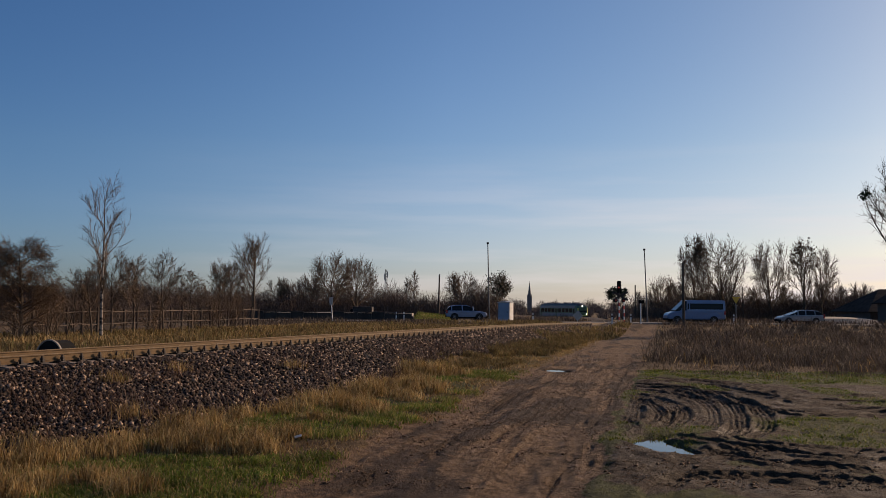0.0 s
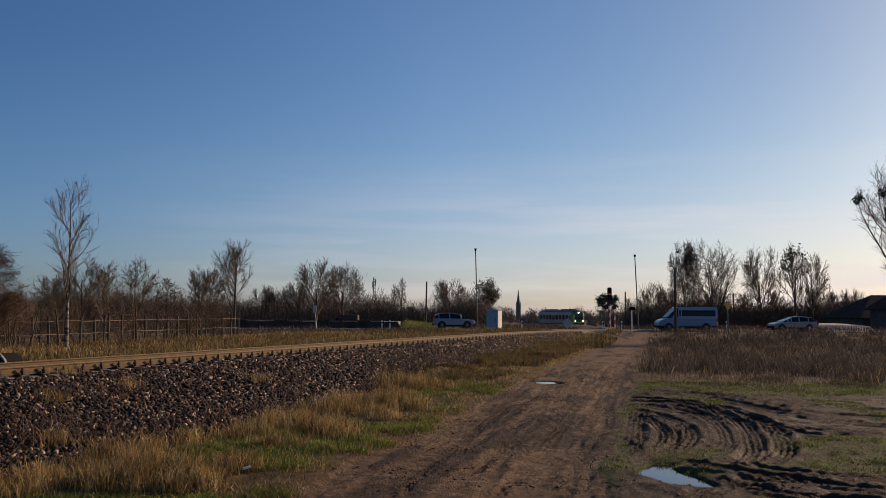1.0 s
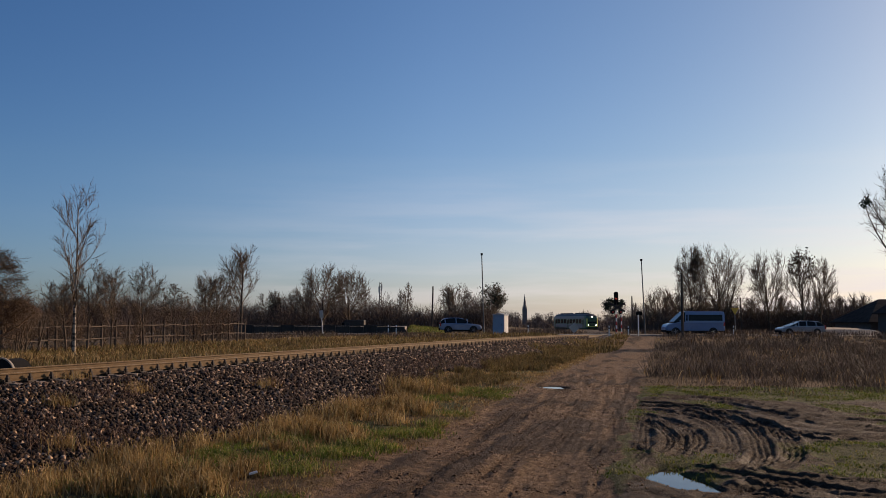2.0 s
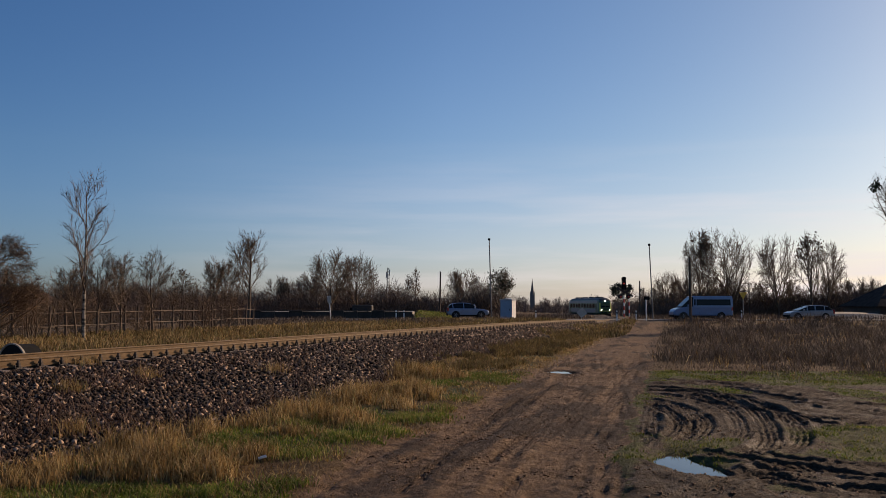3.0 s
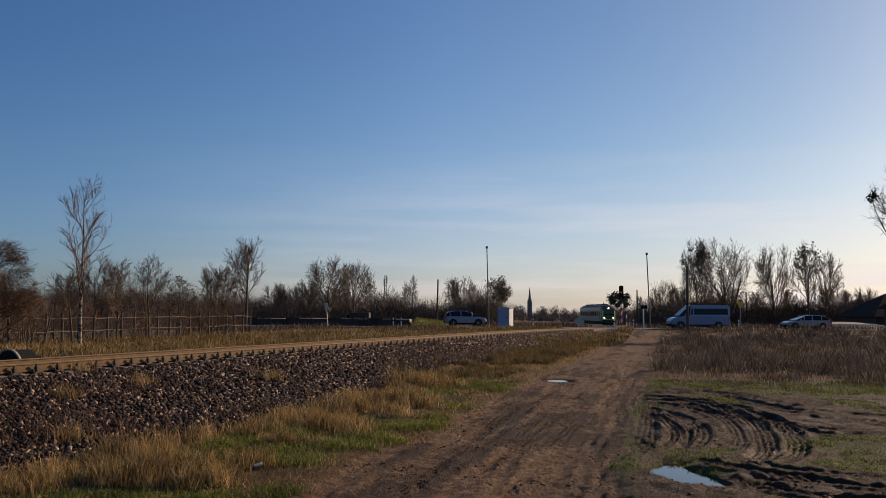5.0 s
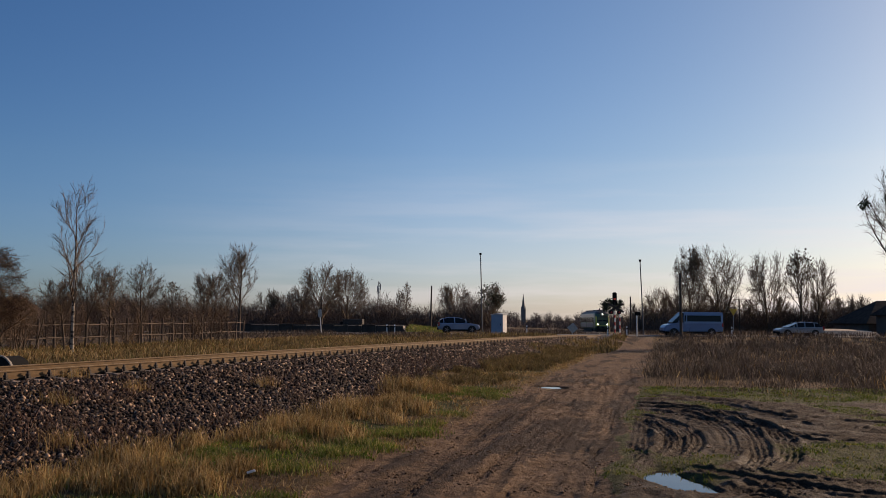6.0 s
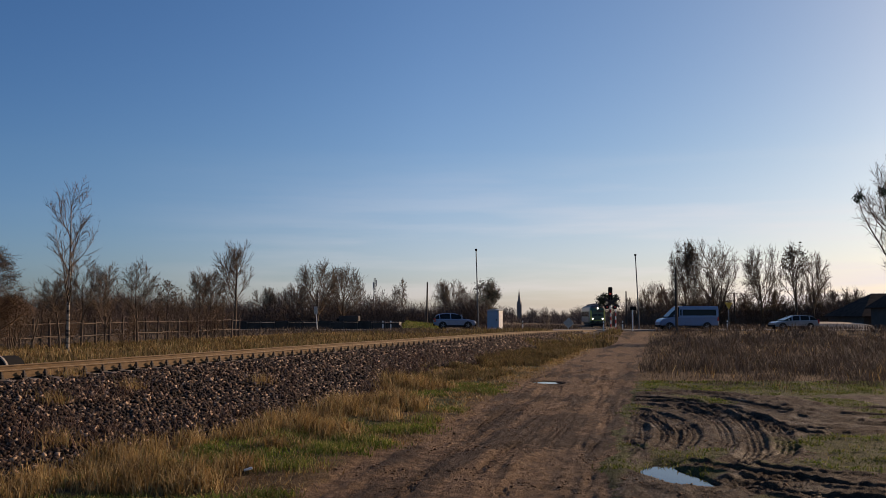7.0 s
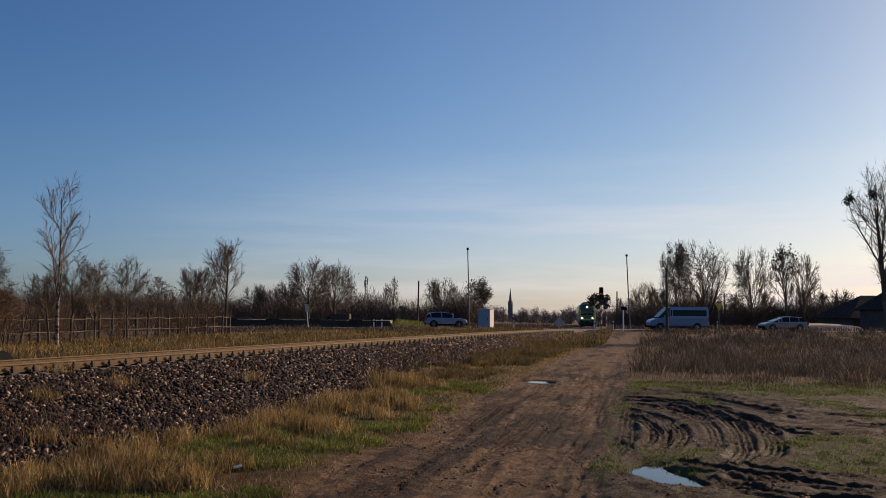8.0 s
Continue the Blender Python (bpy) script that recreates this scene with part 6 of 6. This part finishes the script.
def build_vehicles():
    # compact off-roader, nose towards the crossing
    x, y = 2.19, 92.50
    vehicle("car", pose(x, y + 1.0, 0.60, 0, 0, 2), "pale silver-blue off-road car waiting at the crossing", "car",
            [(-2.28, 0.52, 0.86, 0.72), (-2.2, 0.40, 1.02, 0.84), (-1.9, 0.34, 1.08, 0.90), (-1.0, 0.30, 1.08, 0.92), (0.6, 0.30, 1.06, 0.92), (1.0, 0.32, 1.05, 0.92), (1.35, 0.32, 1.02, 0.91), (1.8, 0.34, 0.96, 0.89), (2.1, 0.36, 0.90, 0.84), (2.22, 0.40, 0.80, 0.76), (2.3, 0.46, 0.68, 0.66)],
            [(-2.2, 1.0, 1.10, 0.78, 0.74), (-2.02, 1.02, 1.38, 0.80, 0.66), (-1.75, 1.03, 1.55, 0.82, 0.64), (-1.2, 1.03, 1.63, 0.84, 0.65), (-0.5, 1.03, 1.65, 0.84, 0.66), (0.05, 1.02, 1.61, 0.84, 0.66), (0.35, 1.02, 1.52, 0.84, 0.66), (0.8, 1.02, 1.28, 0.84, 0.72), (1.22, 1.0, 1.05, 0.84, 0.78)],
            (1.40, -1.32), 0.37, M_SILVER, 0.92, dict(pillars=(-1.62, -0.45, 0.78), front=(2.12, 0.78), back=(-2.24, 0.95), mirror=(0.72, 1.12)))
    # pale van, nose towards the crossing
    x, y = 25.45, 85.50
    vehicle("van", pose(x, y + 1.0, 0.60, 0, 0, 181), "pale panel van with a dark window band waiting on the road", "van",
            [(-2.95, 0.55, 1.25, 0.93), (-2.9, 0.42, 1.32, 0.98), (-1.0, 0.40, 1.34, 1.0), (1.6, 0.40, 1.32, 1.0), (2.1, 0.40, 1.22, 0.98), (2.75, 0.42, 1.05, 0.93), (2.98, 0.48, 0.80, 0.80)],
            [(-2.92, 1.28, 2.24, 0.95, 0.86), (-2.7, 1.28, 2.32, 0.96, 0.86), (0.9, 1.28, 2.32, 0.96, 0.86), (1.15, 1.26, 2.26, 0.96, 0.84), (2.15, 1.20, 1.32, 0.94, 0.88)],
            (2.0, -1.75), 0.35, M_VANWHITE, 1.0, dict(pillars=(-2.8, 0.75, 1.0), front=(2.8, 0.95), back=(-2.94, 1.1), mirror=(1.55, 1.42)))
    van = [o for o in scene.objects if o.name == "van"][0]
    # solid upper side above and below the window band
    for s in (-1, 1):
        part("upper_panel", loft(bmesh.new(), [[(xx, s * 0.935, 2.02), (xx, s * 0.955, 2.02), (xx, s * 0.90, 2.33), (xx, s * 0.85, 2.33)] for xx in (-2.9, 0.95)]), M_VANWHITE, van)
        part("lower_panel", loft(bmesh.new(), [[(xx, s * 0.94, 1.26), (xx, s * 1.0, 1.26), (xx, s * 0.985, 1.42), (xx, s * 0.93, 1.42)] for xx in (-2.9, 0.95)]), M_VANWHITE, van)
        part("rear_quarter", loft(bmesh.new(), [[(xx, s * 0.93, 1.4), (xx, s * 0.985, 1.4), (xx, s * 0.93, 2.1), (xx, s * 0.88, 2.1)] for xx in (-2.93, -2.72)]), M_VANWHITE, van)
    # estate car behind the van
    x, y = 36.25, 85.50
    vehicle("car", pose(x, y + 1.0, 0.60, 0, 0, 181), "grey-silver estate car waiting behind the van", "car",
            [(-2.3, 0.45, 0.86, 0.78), (-2.2, 0.34, 0.94, 0.86), (-1.0, 0.26, 0.95, 0.89), (0.7, 0.26, 0.92, 0.89), (1.2, 0.28, 0.90, 0.89), (1.9, 0.30, 0.80, 0.85), (2.25, 0.36, 0.66, 0.74)],
            [(-2.2, 0.9, 1.0, 0.76, 0.72), (-1.75, 0.9, 1.34, 0.80, 0.60), (-0.6, 0.9, 1.43, 0.82, 0.62), (0.1, 0.9, 1.40, 0.82, 0.62), (1.35, 0.88, 0.92, 0.82, 0.74)],
            (1.42, -1.36), 0.32, M_SILVER2, 0.89, dict(pillars=(-1.3, -0.35, 0.45), front=(2.15, 0.66), back=(-2.28, 0.82), mirror=(0.85, 0.98)))


build_vehicles()


# ---- the train ----


def build_train():
    """A green railcar; origin at the front, on the rails, nose towards -y."""
    ob = thing("railcar", pose(31.8, 197, -0.9, 0, 0, 20), "dark green railcar with pale side band and lit headlamps", "train")
    L, W = 24.0, 1.45
    rings = []
    for y, w, top, z0 in ((0.0, 1.05, 2.9, 0.85), (0.12, 1.22, 3.2, 0.75), (0.5, 1.38, 3.5, 0.72), (1.2, 1.45, 3.62, 0.72), (23.0, 1.45, 3.62, 0.72), (23.8, 1.38, 3.45, 0.75), (24.0, 1.2, 3.2, 0.9)):
        rings.append(rounded(w, w * 0.97, z0, top, 0.22, y=y))
    part("body", loft(bmesh.new(), rings), M_TRAINGREEN, ob)
    rings = []
    for y, w, top in ((0.35, 1.0, 3.62), (0.9, 1.30, 3.95), (1.6, 1.38, 4.1), (22.6, 1.38, 4.1), (23.4, 1.3, 3.95), (23.8, 1.0, 3.6)):
        rings.append([(w * math.cos(a), y, 3.42 + (top - 3.42) * math.sin(a)) for a in np.linspace(0, math.pi, 11)])
    part("roof", loft(bmesh.new(), rings), M_TRAINROOF, ob, "dark curved roof")
    for k, y in enumerate((4.0, 9.0, 15.5, 20.0)):
        part("roof_unit", boxed(-0.6, 0.6, y - 0.9, y + 0.9, 4.06, 4.28, 0.05), M_TRAINROOF, ob, "low roof ventilator")
    part("exhaust", rod(bmesh.new(), (0.3, 6.3, 4.0), (0.3, 6.3, 4.6), 0.09, n=10), M_BLACK, ob)
    for s in (-1, 1):
        part("side_band", boxed(s * 1.448 - 0.012, s * 1.448 + 0.012, 1.3, 22.9, 2.98, 3.5, 0.004), M_TRAINGREY, ob, "pale grey band under the roof")
        part("side_panel", boxed(s * 1.452 - 0.010, s * 1.452 + 0.010, 2.2, 22.9, 0.95, 1.75, 0.004), M_TRAINGREY, ob, "pale grey lower side panel")
        for k in range(9):
            y = 3.0 + k * 2.2
            part("window", boxed(s * 1.452 - 0.016, s * 1.452 + 0.016, y, y + 1.55, 1.95, 2.85, 0.01), M_GLASS, ob)
        for y in (1.5, 12.2, 21.9):
            door = part("door", boxed(s * 1.455 - 0.02, s * 1.455 + 0.02, y - 0.05, y + 0.75, 0.9, 2.9, 0.01), M_TRAINGREEN, ob)
            part("pane", boxed(s * 1.468 - 0.012, s * 1.468 + 0.012, y + 0.12, y + 0.58, 1.8, 2.7), M_GLASS, door)
        part("headlight", rod(bmesh.new(), (s * 0.86, 0.02, 1.55), (s * 0.86, -0.06, 1.55), 0.13, n=16), M_HEADLIGHT, ob, "lit white headlamp")
        part("buffer", rod(bmesh.new(), (s * 0.88, 0.1, 1.06), (s * 0.88, -0.45, 1.06), 0.14, 0.22, 14), M_UNDER, ob)
    part("headlight", rod(bmesh.new(), (0, 0.28, 3.42), (0, 0.12, 3.40), 0.14, n=16), M_HEADLIGHT, ob, "lit upper headlamp")
    part("windscreen", loft(bmesh.new(), [[(-1.02, -0.03, 2.1), (-0.06, -0.05, 2.1), (-0.06, 0.10, 2.95), (-0.95, 0.12, 2.92)], [(-1.02, 0.05, 2.1), (-0.06, 0.05, 2.1), (-0.06, 0.25, 2.95), (-0.95, 0.25, 2.92)]]), M_GLASS, ob)
    part("windscreen", loft(bmesh.new(), [[(0.06, -0.05, 2.1), (1.02, -0.03, 2.1), (0.95, 0.12, 2.92), (0.06, 0.10, 2.95)], [(0.06, 0.05, 2.1), (1.02, 0.05, 2.1), (0.95, 0.25, 2.92), (0.06, 0.25, 2.95)]]), M_GLASS, ob)
    part("front_stripe", boxed(-1.08, 1.08, -0.045, 0.02, 1.22, 1.36, 0.01), M_YELLOW, ob, "yellow-green stripe across the front")
    for s in (-1, 1):
        part("corner_stripe", loft(bmesh.new(), [[(s * 1.08, -0.03, zz), (s * 1.27, 0.14, zz), (s * 1.26, 0.2, zz), (s * 1.04, 0.02, zz)] for zz in (1.22, 3.0)]), M_YELLOW, ob, "yellow-green corner stripe")
    part("snow_plough", boxed(-1.15, 1.15, -0.1, 0.15, 0.22, 0.72, 0.05), M_UNDER, ob)
    part("coupling", boxed(-0.16, 0.16, -0.35, 0.1, 0.85, 1.12, 0.04), M_UNDER, ob)
    part("underframe", boxed(-1.2, 1.2, 6.0, 18.0, 0.28, 0.74, 0.06), M_UNDER, ob)
    for y in (3.6, 20.4):
        bog = part("bogie", boxed(-1.1, 1.1, y - 1.9, y + 1.9, 0.38, 0.72, 0.06), M_UNDER, ob)
        for o in (-1.25, 1.25):
            for s in (-1, 1):
                part("wheel", rod(bmesh.new(), (s * 0.70, y + o, 0.42), (s * 0.83, y + o, 0.42), 0.42, n=20), M_UNDER, bog)
    return ob


TRAIN = build_train()
build_stones()


def motions():
    # the railcar rounds the bend towards the crossing
    walk(TRAIN, [
        (0.0, pose(31.8, 197.0, -0.95, 0, 0, 15)),
        (2.5, pose(32.8, 181.5, -0.60, 0, 0, 8)),
        (4.5, pose(31.9, 168.0, -0.40, 0, 0, 3)),
        (6.0, pose(30.2, 158.0, -0.25, 0, 0, -3)),
        (8.0, pose(27.4, 145.0, -0.02, 0, 0, -9)),
    ])


motions()
